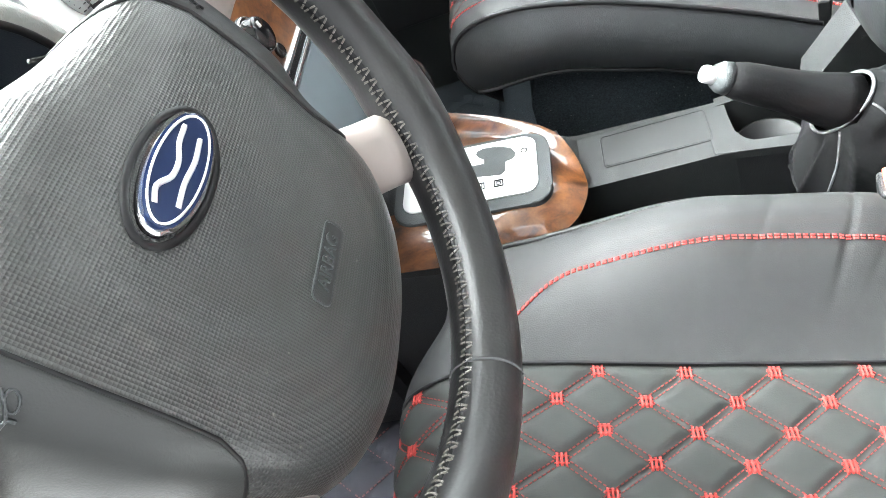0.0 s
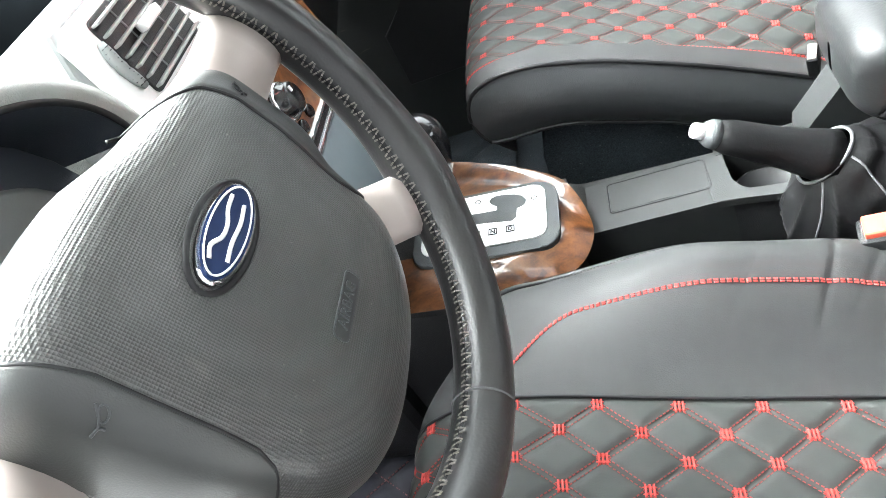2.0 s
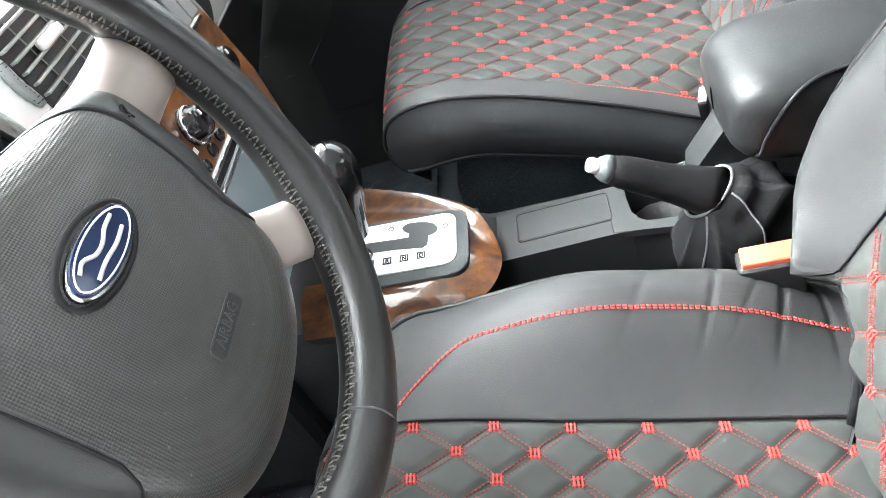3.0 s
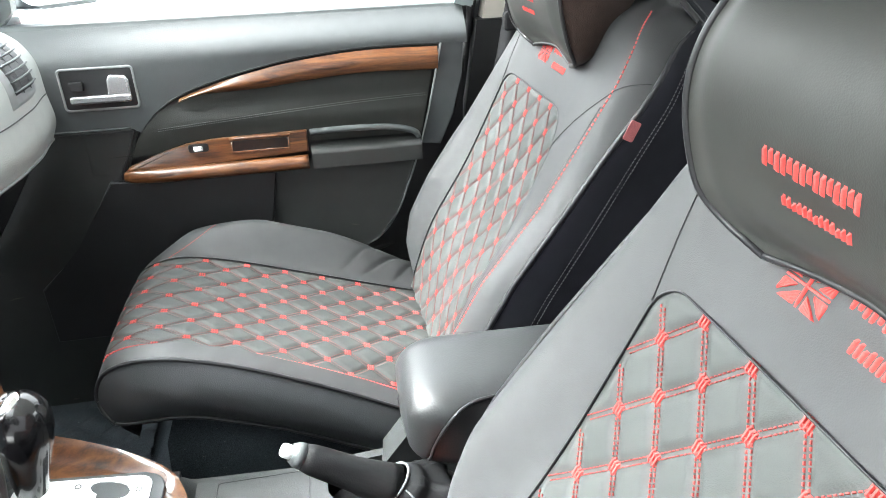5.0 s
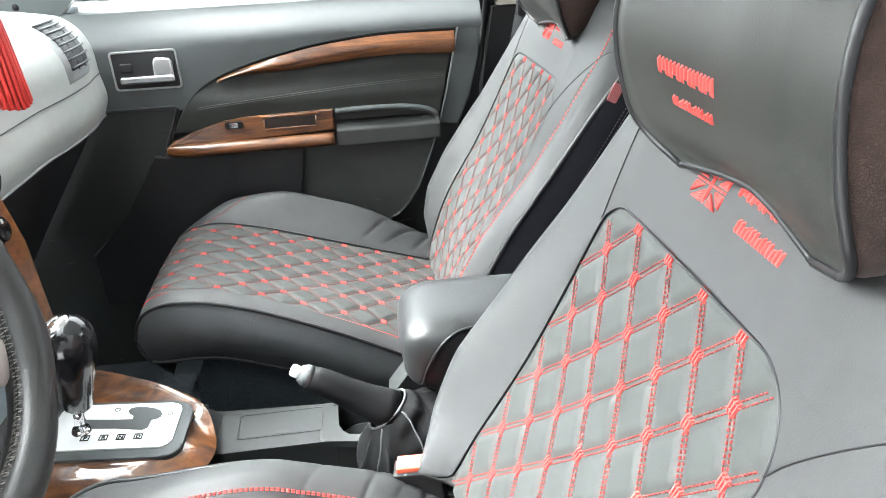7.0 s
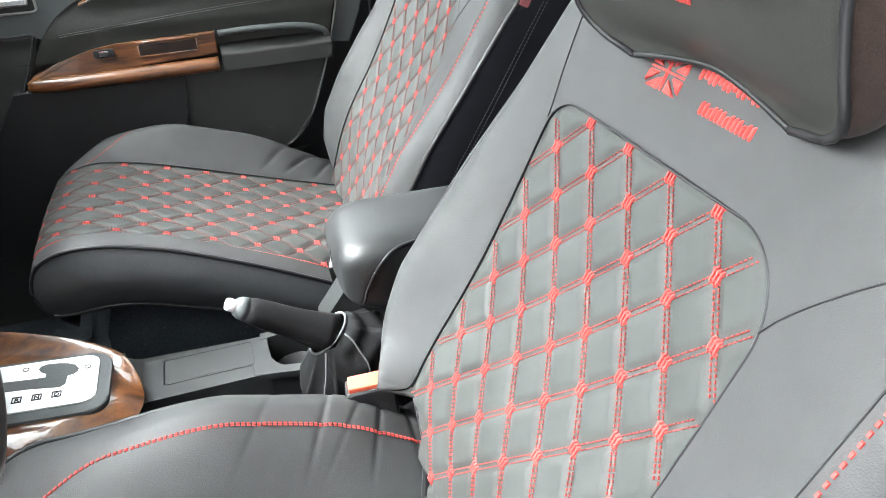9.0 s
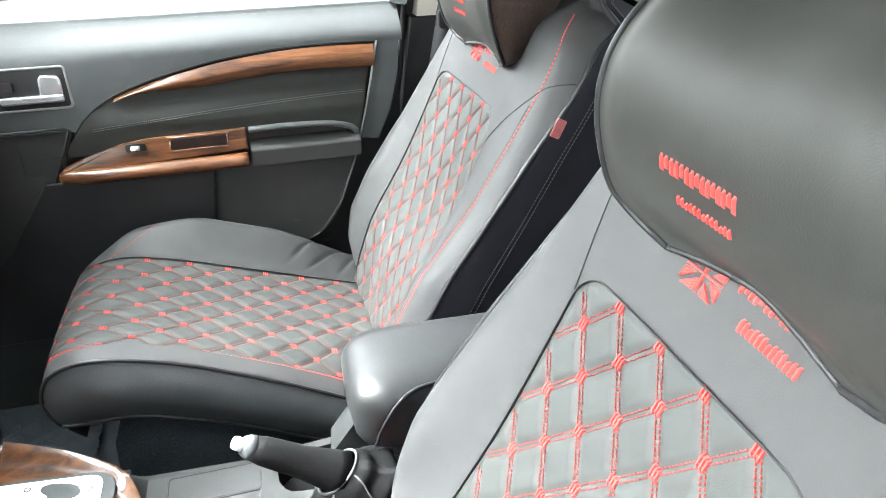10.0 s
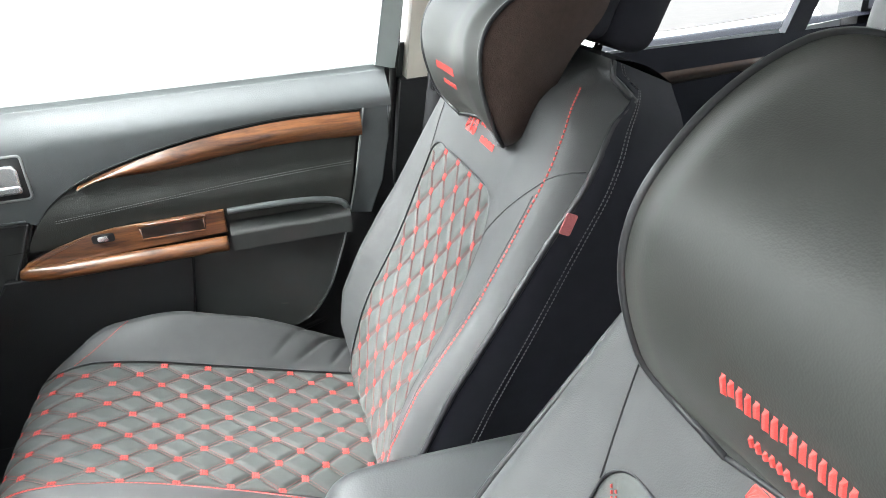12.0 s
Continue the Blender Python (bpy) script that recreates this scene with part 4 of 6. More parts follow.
data_part("padded_insert", *grid(100, 24, insert), DOOR_PAD, door, "black leather padded insert")
seamline = Dashes()
for dz in (0.0, 0.0035):
    pts = [Vector((0.272 - 0.5 * t, 0.0, 0.743 + dz - 0.028 * t ** 1.5)) for t in [k / 60 for k in range(61)]]
    for p in pts:
        p.y = insert_y(p.x, p.z) - 0.0002
    seamline.along(pts, [Vector((0, -1, 0))] * 61, 0.004, 0.7, 0.001, 0.0006)
seamline.put("insert_stitching", GREY_THREAD, door)


def veneer(i, j):
    x = 0.298 - i * 0.478
    top = arc_z(x) - 0.003
    thick = 0.043 - 0.010 * i - 0.026 * smooth_step(0.55, 1.0, i) ** 1.4
    return Vector((x, 0.666 - 0.010 * math.sin(math.pi * j) - 0.001, top - thick * j))


data_part("wood_strip", *grid(90, 10, veneer), DOOR_WOOD, door, "curved glossy burl wood strip")
part("strip_edge", tube([Vector((p.x, 0.668, p.z + 0.0015)) for p in ARC], 0.0013, 6), PLASTIC, door, "thin dark edging")
part("rear_edge", tube(curve([(0.306, 0.668, 0.838), (0.288, 0.664, 0.76), (0.270, 0.660, 0.69), (0.250, 0.664, 0.62), (0.232, 0.664, 0.57), (0.202, 0.665, 0.50), (0.157, 0.667, 0.448), (0.085, 0.670, 0.426), (0.03, 0.672, 0.41)], 8), 0.0020, 6), GREY_TRIM, door)

part("rear_trim", prism([(0.303, 0.838), (0.350, 0.838), (0.346, 0.78), (0.328, 0.70), (0.300, 0.64), (0.262, 0.645), (0.272, 0.69), (0.289, 0.76)], (0, 0.676, 0), (1, 0, 0), (0, 0, 1), (0, -1, 0), 0.006, 0.003), DOOR_TOP, door, "grey rear edge of the door trim")

# armrest: wood plate with its rounded lower rail
WOOD_FACE = [(-0.300, 0.642), (-0.285, 0.655), (-0.235, 0.674), (-0.180, 0.689), (-0.136, 0.694), (0.040, 0.697), (0.040, 0.655), (-0.300, 0.640)]
part("wood_plate", prism(WOOD_FACE, (0, 0.655, 0), (1, 0, 0), (0, 0, 1), (0, -1, 0), 0.006, 0.003), DOOR_WOOD, door, "burl wood switch plate")
rail = [Vector((0.038 - 0.337 * t, 0.640 + 0.010 * smooth_step(0.75, 1.0, t), 0.638 - 0.002 * t)) for t in [k / 30 for k in range(31)]]
part("wood_rail", tube(rail, [0.0135] * 28 + [0.0132, 0.0122, 0.009], 14), DOOR_WOOD, door, "glossy rounded burl wood rail")
# no hollow is cut: the recess's shade is a dark brown plate
part("pull_recess_shade", prism(rounded(0.106, 0.021, 0.004, 3, -0.047, 0.677), (0, 0.6486, 0), (1, 0, 0), (0, 0, 1), (0, -1, 0), 0.0015, 0.0006), DARK_WOOD, door, "dark brown plate standing in for the shaded pull recess")
part("recess_lip", tube([(x, 0.6475, z) for x, z in ((-0.099, 0.686), (-0.099, 0.6665), (0.004, 0.6665), (0.005, 0.689))], 0.0018, 6), WOOD, door, "wood lip of the recess")
part("recess_lip", tube([(-0.103 + 0.112 * a, 0.646, 0.6925) for a in (0, 0.3, 0.6, 1)], 0.0022, 6), WOOD, door)
sw = part("window_switch", prism(rounded(0.036, 0.015, 0.004, 3, -0.160, 0.680), (0, 0.6488, 0), (1, 0, 0), (0, 0, 1), (0, -1, 0), 0.003, 0.001), BLACK_PLASTIC, door, "black window switch surround")
part("switch_key", prism(rounded(0.018, 0.010, 0.003, 3, -0.160, 0.680), (0, 0.6455, 0), (1, 0, 0), (0, 0, 1), (0, -1, 0), 0.003, 0.001), CHROME, sw, "pale window switch key")


def cup(i, j):
    x = 0.045 + 0.212 * i
    e = math.sin(math.pi * i) ** 0.6
    z = 0.690 - 0.066 * j
    bulge = 0.024 * smooth_step(0.30, 0.55, j) - 0.016 * math.exp(-((j - 0.22) / 0.16) ** 2) * e
    return Vector((x, 0.658 - bulge, z))


data_part("grab_cup", *grid(30, 24, cup), DOOR_LOW, door, "black moulded grab cup")
# highlight along the cup's upper edge, painted by a paler grey lip
part("cup_lip_highlight", tube(curve([(0.046, 0.655, 0.691), (0.12, 0.648, 0.694), (0.20, 0.648, 0.690), (0.246, 0.652, 0.676), (0.254, 0.655, 0.655)], 6), 0.0060, 8), DOOR_TOP, door, "lip of the grab cup in paler grey for its highlight")


REAR = [(0.40, 0.05), (0.426, 0.085), (0.448, 0.155), (0.50, 0.200), (0.57, 0.230), (0.62, 0.250), (0.69, 0.266), (0.84, 0.30)]


def rear_x(z):
    """Rear contour of the door board at the height z."""
    for (a, x), (b, v) in zip(REAR, REAR[1:]):
        if z <= b:
            return x + (v - x) * max(0.0, (z - a) / (b - a))
    return 0.30


def lower(i, j):
    x = 0.330 - i * 0.99
    top = 0.632 if x > -0.292 else 0.715
    x = min(x, rear_x(top + (0.13 + 0.10 * smooth_step(0.0, 0.25, x) - top) * j))
    rear = 0.13 + 0.10 * smooth_step(0.0, 0.25, 0.330 - i * 0.99)
    z = top + (rear - top) * j
    bulge = 0.020 * math.sin(math.pi * j) + (0.014 * smooth_step(-0.05, -0.09, x) * smooth_step(-0.33, -0.28, x) * -1) * smooth_step(0.05, 0.12, j)
    return Vector((x, 0.676 - bulge, z))


data_part("lower_panel", *grid(120, 40, lower), DOOR_LOW, door, "dark grey grained lower door panel")
# the pocket's shade under the rail is put in as a black panel
POCKET_SHADE = [(-0.330, 0.626), (-0.026, 0.626), (-0.047, 0.50), (-0.10, 0.40), (-0.25, 0.30), (-0.50, 0.30), (-0.50, 0.42), (-0.41, 0.50)]
part("pocket_shade_panel", prism(POCKET_SHADE, (0, 0.664, 0), (1, 0, 0), (0, 0, 1), (0, -1, 0), 0.014, 0.004, 3), BLACK_PLASTIC, door, "black panel standing in for the shaded lower door pocket")
# same grey as the trim above; the dash's shade is put in as darker plastic
part("shaded_front_filler", prism([(-0.36, 0.625), (-0.36, 0.716), (-0.262, 0.716), (-0.274, 0.690), (-0.295, 0.655), (-0.303, 0.625)], (0, 0.674, 0), (1, 0, 0), (0, 0, 1), (0, -1, 0), 0.006, 0.002), DOOR_LOW, door, "grey panel below the handle, its shade put in as darker plastic")
part("panel_groove", box(-0.42, 0.666, 0.7185, 0.30, 0.010, 0.005, 0.001), BLACK_PLASTIC, door)
part("groove_lip", tube([(-0.57, 0.6655, 0.7235), (-0.42, 0.6645, 0.7235), (-0.272, 0.6645, 0.7235)], 0.0022, 6), DOOR_TOP, door, "pale lip above the groove")
part("arc_edge", tube(curve([(-0.268, 0.664, 0.720), (-0.292, 0.660, 0.665), (-0.330, 0.654, 0.590), (-0.377, 0.655, 0.511), (-0.430, 0.658, 0.438)], 6), 0.0028, 6), BLACK_PLASTIC, door, "dark joint in front of the armrest")

# inner handle in its bezel, whose lit border is painted as a lighter ring
handle = part("handle_bezel", prism(rounded(0.138, 0.086, 0.010, 4, -0.312, 0.798), (0, 0.672, 0), (1, 0, 0), (0, 0, 1), (0, -1, 0), 0.006, 0.003), DOOR_TOP, door, "grey handle bezel")
part("lit_bezel_edge", tube([(x, 0.6650, z) for x, z in rounded(0.124, 0.072, 0.006, 4, -0.311, 0.798)], 0.0026, 6, closed=True, ref=(0, 1, 0)), GREY_TRIM, handle, "bezel edge in lighter grey for its lit border")
part("bezel_groove", tube([(x, 0.6675, z) for x, z in rounded(0.139, 0.087, 0.010, 4, -0.312, 0.798)], 0.0016, 5, closed=True, ref=(0, 1, 0)), PIPING, handle)
part("handle_recess", prism(rounded(0.120, 0.068, 0.005, 4, -0.311, 0.798), (0, 0.6655, 0), (1, 0, 0), (0, 0, 1), (0, -1, 0), 0.002, 0.0008), BLACK_PLASTIC, handle, "dark handle recess")
part("lever", prism(rounded(0.104, 0.014, 0.005, 4, -0.309, 0.781), (0, 0.664, 0), (1, 0, 0), (0, 0, 1), (0, -1, 0), 0.011, 0.004, 4), LEVER_METAL, handle, "bright silver door lever")
part("lever_paddle", prism([(-0.296, 0.786), (-0.258, 0.776), (-0.257, 0.812), (-0.262, 0.820), (-0.288, 0.822), (-0.294, 0.814)], (0, 0.664, 0), (1, 0, 0), (0, 0, 1), (0, -1, 0), 0.009, 0.004, 4), LEVER_METAL, handle, "bright silver lever paddle")
part("lock_slider", box(-0.346, 0.661, 0.805, 0.022, 0.008, 0.016, 0.002), BLACK_PLASTIC, handle)

# window glass, frame and the mirror corner
part("window_pane", prism([(-0.56, 0.905), (0.370, 0.905), (0.435, 1.34), (-0.20, 1.34)], (0, 0.752, 0), (1, 0, 0), (0, -0.12, 1), (0, 1, 0), 0.004, 0.0), PANE, door, "clear side window glass").visible_shadow = False
part("window_frame", prism([(0.338, 0.905), (0.372, 0.895), (0.425, 1.10), (0.45, 1.36), (0.40, 1.36), (0.380, 1.10)], (0, 0.697, 0), (1, 0, 0), (0, 0, 1), (0, 1, 0), 0.05, 0.008, 3), GREY_TRIM, door, "grey window frame")
part("frame_foot", prism([(0.340, 0.83), (0.402, 0.83), (0.412, 0.93), (0.362, 0.93)], (0, 0.738, 0), (1, 0, 0), (0, 0, 1), (0, 1, 0), 0.02, 0.004), BLACK_PLASTIC, door, "black rubber foot of the window frame")
part("mirror_corner", prism([(-0.66, 0.895), (-0.460, 0.902), (-0.432, 0.93), (-0.420, 1.04), (-0.39, 1.14), (-0.44, 1.12), (-0.56, 1.02)], (0, 0.715, 0), (1, 0, 0), (0, 0, 1), (0, 1, 0), 0.035, 0.010, 3), DOOR_TOP, door, "grey mirror corner trim")

wing = thing("wing_mirror", (-0.42, 0.90, 0.92), "silver-grey wing mirror outside the passenger window", "wing mirror")
M_O, M_U, M_N = Vector((-0.408, 0.955, 0.985)), Vector((0.57, 0.82, 0)), Vector((0.82, -0.57, 0.12))
part("housing", prism(rounded(0.215, 0.138, 0.040, 6), M_O - M_N * 0.09, M_U, (-0.12, 0, 1), M_N, 0.09, 0.012, 4), DOOR_TOP, wing, "dark grey mirror housing")
part("mirror_glass", prism(rounded(0.196, 0.124, 0.034, 6, -0.008, 0), M_O - M_N * 0.001, M_U, (-0.12, 0, 1), M_N, 0.003, 0.001), MIRROR, wing, "bright mirror glass")
part("mirror_peg", lathe([(0.0, 0.003), (0.006, 0.002), (0.007, 0.0)], (-0.535, 0.716, 0.925), (0, -1, 0), 14), BLACK_PLASTIC, door, "small black screw cap")
part("arm", box(-0.47, 0.86, 0.905, 0.07, 0.20, 0.03, 0.008), PAINT, wing)

# seat belt of the passenger, and rear door beyond
belt = thing("seat_belt", (0.42, 0.66, 0.30), "black seat belt hanging beside the passenger seat", "seat belt")


def strap(line, w, face=(0, -1, 0)):
    pts = curve(line, 8)
    bm = bmesh.new()
    rows = []
    for i, p in enumerate(pts):
        d = (pts[min(i + 1, len(pts) - 1)] - pts[max(0, i - 1)]).normalized()
        s = d.cross(Vector(face)).normalized() * w / 2
        f = Vector(face) * 0.0012
        rows.append([bm.verts.new(q) for q in (p - s + f, p + s + f, p + s - f, p - s - f)])
    for a, b in zip(rows, rows[1:]):
        for j in range(4):
            bm.faces.new((a[j], a[(j + 1) % 4], b[(j + 1) % 4], b[j]))
    bm.faces.new(rows[0])
    bm.faces.new(rows[-1])
    return bm


part("webbing", strap([(0.485, 0.690, 1.16), (0.465, 0.682, 0.95), (0.425, 0.672, 0.74), (0.36, 0.655, 0.50), (0.30, 0.64, 0.33)], 0.046), WEBBING, belt)
part("shoulder_guide", prism(rounded(0.060, 0.085, 0.015, 4, 0.487, 1.17), (0, 0.698, 0), (1, 0, 0), (0, 0, 1), (0, -1, 0), 0.022, 0.006, 3), BLACK_PLASTIC, belt)
part("tongue", prism(rounded(0.050, 0.036, 0.008, 4, 0.455, 0.868), (0, 0.685, 0), (1, 0, 0), (0, 0, 1), (0, -1, 0), 0.016, 0.004), BLACK_PLASTIC, belt, "black belt tongue")
stop = thing("belt_anchor", (0.214, 0.584, 0.38), "pale plastic belt anchor tucked beside the passenger seat", "belt anchor")
part("tab", box(0.214, 0.584, 0.386, 0.042, 0.018, 0.016, 0.004, m=Matrix.Rotation(radians(14), 4, "Y")), SPOKE, stop)
part("stalk", box(0.222, 0.594, 0.345, 0.016, 0.014, 0.075, 0.003), BLACK_PLASTIC, stop)


def rear_door(name, side, label):
    d = thing(name, (0.95, side * 0.72, 0.3), label, "car door", kind="structure")
    c = 0.02

    def lowtrim(i, j):
        x, z = 0.50 + 1.0 * i, 0.15 + 0.72 * j
        return Vector((x, c + side * (0.700 - 0.03 * math.sin(math.pi * j) - 0.012 * smooth_step(0.5, 0.9, j)), z))
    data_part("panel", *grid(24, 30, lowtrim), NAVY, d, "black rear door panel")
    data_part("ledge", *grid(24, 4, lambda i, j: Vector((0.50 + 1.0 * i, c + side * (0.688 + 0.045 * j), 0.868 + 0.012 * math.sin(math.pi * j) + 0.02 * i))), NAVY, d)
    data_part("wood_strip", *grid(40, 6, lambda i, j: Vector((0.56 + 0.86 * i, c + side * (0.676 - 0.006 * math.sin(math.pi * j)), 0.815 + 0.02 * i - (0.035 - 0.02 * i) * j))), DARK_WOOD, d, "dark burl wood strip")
    part("window_frame", tube(curve([(0.52, c + side * 0.715, 0.89), (0.56, c + side * 0.69, 1.12), (0.62, c + side * 0.62, 1.34)], 6), 0.022, 10, flat=0.6), BLACK_PLASTIC, d)
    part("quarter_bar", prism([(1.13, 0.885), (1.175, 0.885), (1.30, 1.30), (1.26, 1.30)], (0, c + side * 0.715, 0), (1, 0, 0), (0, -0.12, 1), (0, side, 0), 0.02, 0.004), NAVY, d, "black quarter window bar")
    part("window_pane", prism([(0.54, 0.885), (1.14, 0.885), (1.27, 1.30), (0.62, 1.33)], (0, c + side * 0.728, 0), (1, 0, 0), (0, -0.1 * side, 1), (0, side, 0), 0.004, 0.0), PANE, d).visible_shadow = False
    part("quarter_pane", prism([(1.17, 0.885), (1.36, 0.90), (1.40, 1.12), (1.30, 1.28)], (0, c + side * 0.728, 0), (1, 0, 0), (0, -0.1 * side, 1), (0, side, 0), 0.004, 0.0), PANE, d).visible_shadow = False
    part("rear_pillar", prism([(1.36, 0.15), (1.75, 0.15), (1.75, 1.05), (1.55, 1.34), (1.40, 1.34), (1.385, 0.90)], (0, c + side * 0.70, 0), (1, 0, 0), (0, 0, 1), (0, side, 0), 0.06, 0.01), BLACK_PLASTIC, d, "black rear roof pillar")


rear_door("door_2", 1, "black rear door with dark wood strip and window")
rear_door("door_3", -1, "black rear door on the driver's side")
shell("pillar_centre_driver", [(0.62, -0.70, 0.12), (0.74, -0.70, 0.12), (0.70, -0.60, 1.34), (0.60, -0.60, 1.34)], (0, -1, 0.1), PILLAR, "beige centre pillar on the driver's side", "pillar", 0.04)

bench = thing("rear_bench", (1.35, 0.02, 0.12), "rear bench with grey quilted leather cover", "car seat")
part("bench_cushion", box(0.93, 0.02, 0.36, 0.50, 1.26, 0.18, 0.05, 5), LEATHER, bench)
part("bench_back", box(1.20, 0.02, 0.60, 0.16, 1.26, 0.58, 0.05, 5, m=Matrix.Rotation(radians(22), 4, "Y")), LEATHER, bench)
for y in (-0.36, 0.38):
    hm = Matrix.Rotation(radians(12), 4, "Y")
    head = part("bench_headrest", box(1.26, y, 0.97, 0.13, 0.27, 0.22, 0.05, 5, m=hm), LEATHER, bench, "grey leather rear headrest")

# ---- dashboard ----
dash = thing("dashboard", (-0.55, 0.25, 0.75), "pale grey moulded dashboard with silver trim line", "dashboard")
SEC = [(-0.392, 0.727), (-0.379, 0.762), (-0.383, 0.806), (-0.387, 0.862), (-0.412, 0.900), (-0.46, 0.918), (-0.60, 0.930), (-0.85, 0.925), (-1.13, 0.915)]


def dash_at(y, t):
    p = pick_line(DASH_LINE, t)
    return Vector((p.x + 0.012 * smooth_step(0.30, 0.45, y) * (1 - smooth_step(0.5, 0.62, y)), y, p.z))


def pick_line(line, t):
    k = min(max(int(t * (len(line) - 1)), 0), len(line) - 2)
    return line[k].lerp(line[k + 1], t * (len(line) - 1) - k)


DASH_LINE = curve([(a, 0, b) for a, b in SEC], 8)
data_part("passenger_dash", *grid(40, 90, lambda i, j: dash_at(0.156 + 0.464 * i, j)), DASH, dash, "pale grey grained dash moulding")
data_part("dash_end", *grid(6, 40, lambda i, j: dash_at(0.62, j).lerp(Vector((-0.62, 0.655, 0.76)), i * 0.5) + Vector((0, 0.03 * i, 0))), DASH, dash)
part("silver_line", tube([dash_at(0.156 + 0.464 * k / 30, 0.0) for k in range(31)], 0.0026, 8), GREY_TRIM, dash, "satin silver trim line")
part("pad_seam", tube([dash_at(0.156 + 0.464 * k / 30, 0.25) for k in range(31)], 0.0011, 6), PLASTIC, dash)
data_part("glove_box", *grid(16, 20, lambda i, j: Vector((dash_at(0.13 + 0.50 * i, 0).x - 0.02 - 0.16 * j, 0.13 + 0.50 * i, dash_at(0.13 + 0.50 * i, 0).z - 0.006 - (0.33 - 0.10 * i) * j))), BLACK_PLASTIC, dash, "black lower dash and glove box")
data_part("kick_panel", *grid(6, 10, lambda i, j: Vector((-1.1 + 0.55 * i, 0.695, 0.12 + 0.70 * j))), BLACK_PLASTIC, dash)
# end vent towards the door
def vent_at(y, t, lift):
    p, q = dash_at(y, t - 0.01), dash_at(y, t + 0.01)
    n = Vector((0, 1, 0)).cross(q - p).normalized()
    return dash_at(y, t) + n * lift


def vent_patch(y0, y1, t0, t1, lift):
    """A plate that follows the dash's rounded shoulder, with its edges turned down."""
    def f(i, j):
        inside = 0.0 if i in (0.0, 1.0) or j in (0.0, 1.0) else lift
        return vent_at(y0 + (y1 - y0) * i, t0 + (t1 - t0) * j, inside)
    return grid(12, 20, f)


vent = data_part("vent", *vent_patch(0.440, 0.560, 0.285, 0.595, 0.0045), GREY_TRIM, dash, "grey side vent frame")
data_part("vent_opening", *vent_patch(0.449, 0.551, 0.315, 0.565, 0.0062), BLACK_PLASTIC, vent, "dark vent opening")
for k in range(8):
    part("slat", tube([vent_at(y, 0.335 + 0.030 * k, 0.0075) for y in (0.450, 0.475, 0.500, 0.525, 0.550)], 0.0017, 6), DOOR_TOP, vent)
for y in (0.484, 0.516):
    part("fin", tube([vent_at(y, 0.32 + 0.024 * k, 0.0064) for k in range(11)], 0.0009, 5), DOOR_TOP, vent)
# driver's side of the dash with the instrument hood
data_part("driver_dash", *grid(30, 50, lambda i, j: dash_at(0.26, j) + Vector((-0.08 - 0.05 * smooth_step(0.2, 0.0, j), -0.44 - 0.52 * i, 0.0))), DASH, dash, "pale grey dash ahead of the wheel")
data_part("column_panel", *grid(12, 12, lambda i, j: Vector((-0.42 - 0.20 * j, -0.12 - 0.58 * i, 0.74 - 0.32 * j))), BLACK_PLASTIC, dash, "black lower dash panel")


def hood(i, j, inset=0.0):
    a = math.pi * (0.02 + 0.96 * i)
    w, h = 0.160 - inset, 0.099 - inset
    return Vector((-0.36 - 0.20 * j, -0.405 - math.cos(a) * (w - 0.012 * j), 0.828 + math.sin(a) * h * (1 - 0.06 * j)))


data_part("instrument_hood", *grid(40, 10, lambda i, j: hood(i, j, -0.014)), DASH, dash, "arched instrument hood")
data_part("hood_edge", *grid(40, 6, lambda i, j: hood(i, 0.0, -0.014 + 0.016 * j) + Vector((0.004 * math.sin(math.pi * j), 0, 0))), DASH, dash, "pale band round the instruments")
part("hood_seal", tube([hood(k / 40, 0, 0.002) for k in range(41)], 0.0025, 8), PIPING, dash, "dark seal inside the hood")
data_part("hood_lining", *grid(40, 10, lambda i, j: hood(i, j, 0.003)), HOOD_DARK, dash, "dark blue-grey hood lining")
part("instrument_face", prism(rounded(0.30, 0.27, 0.09, 6), (-0.405, -0.405, 0.775), (0, 1, 0), (-0.3, 0, 1), (1, 0, 0.3), 0.004, 0.001), HOOD_DARK, dash, "dark instrument panel")
for y in (-0.47, -0.34):
    part("dial_ring", lathe([(0.052, 0), (0.056, 0), (0.056, 0.006), (0.052, 0.006)], (-0.408, y, 0.815), (1, 0, 0.3), 32), GREY_TRIM, dash)

# ---- centre stack: silver top with two vents, wood, buttons, knobs ----
stack = thing("centre_stack", (-0.40, 0.02, 0.60), "silver and burl wood centre stack with vents and knobs", "centre stack")
ST_O, ST_U, ST_V = Vector((-0.352, 0.0, 0.56)), Vector((0, 1, 0)), Vector((-0.185, 0, 1)).normalized()
ST_N = ST_U.cross(ST_V).normalized()


def on_stack(a, b, d=0.0):
    return ST_O + ST_U * a + ST_V * b + ST_N * d


ST_TILT = Matrix.Rotation(-math.atan(0.185), 4, "Y")
FRAME = [(-0.140, -0.03), (-0.172, 0.10), (-0.194, 0.18), (-0.196, 0.315), (-0.18, 0.345), (0.125, 0.345), (0.143, 0.315), (0.157, 0.20), (0.160, 0.12), (0.122, -0.03)]
part("side_frame", prism(FRAME, on_stack(0, 0, -0.16), ST_U, ST_V, ST_N, 0.155, 0.006, 3), GREY_TRIM, stack, "pale grey stack frame")
part("silver_face", prism([(-0.188, 0.253), (-0.184, 0.333), (-0.17, 0.340), (0.115, 0.340), (0.13, 0.333), (0.134, 0.253)], on_stack(0, 0, -0.006), ST_U, ST_V, ST_N, 0.006, 0.003), SILVER, stack, "satin silver vent surround")
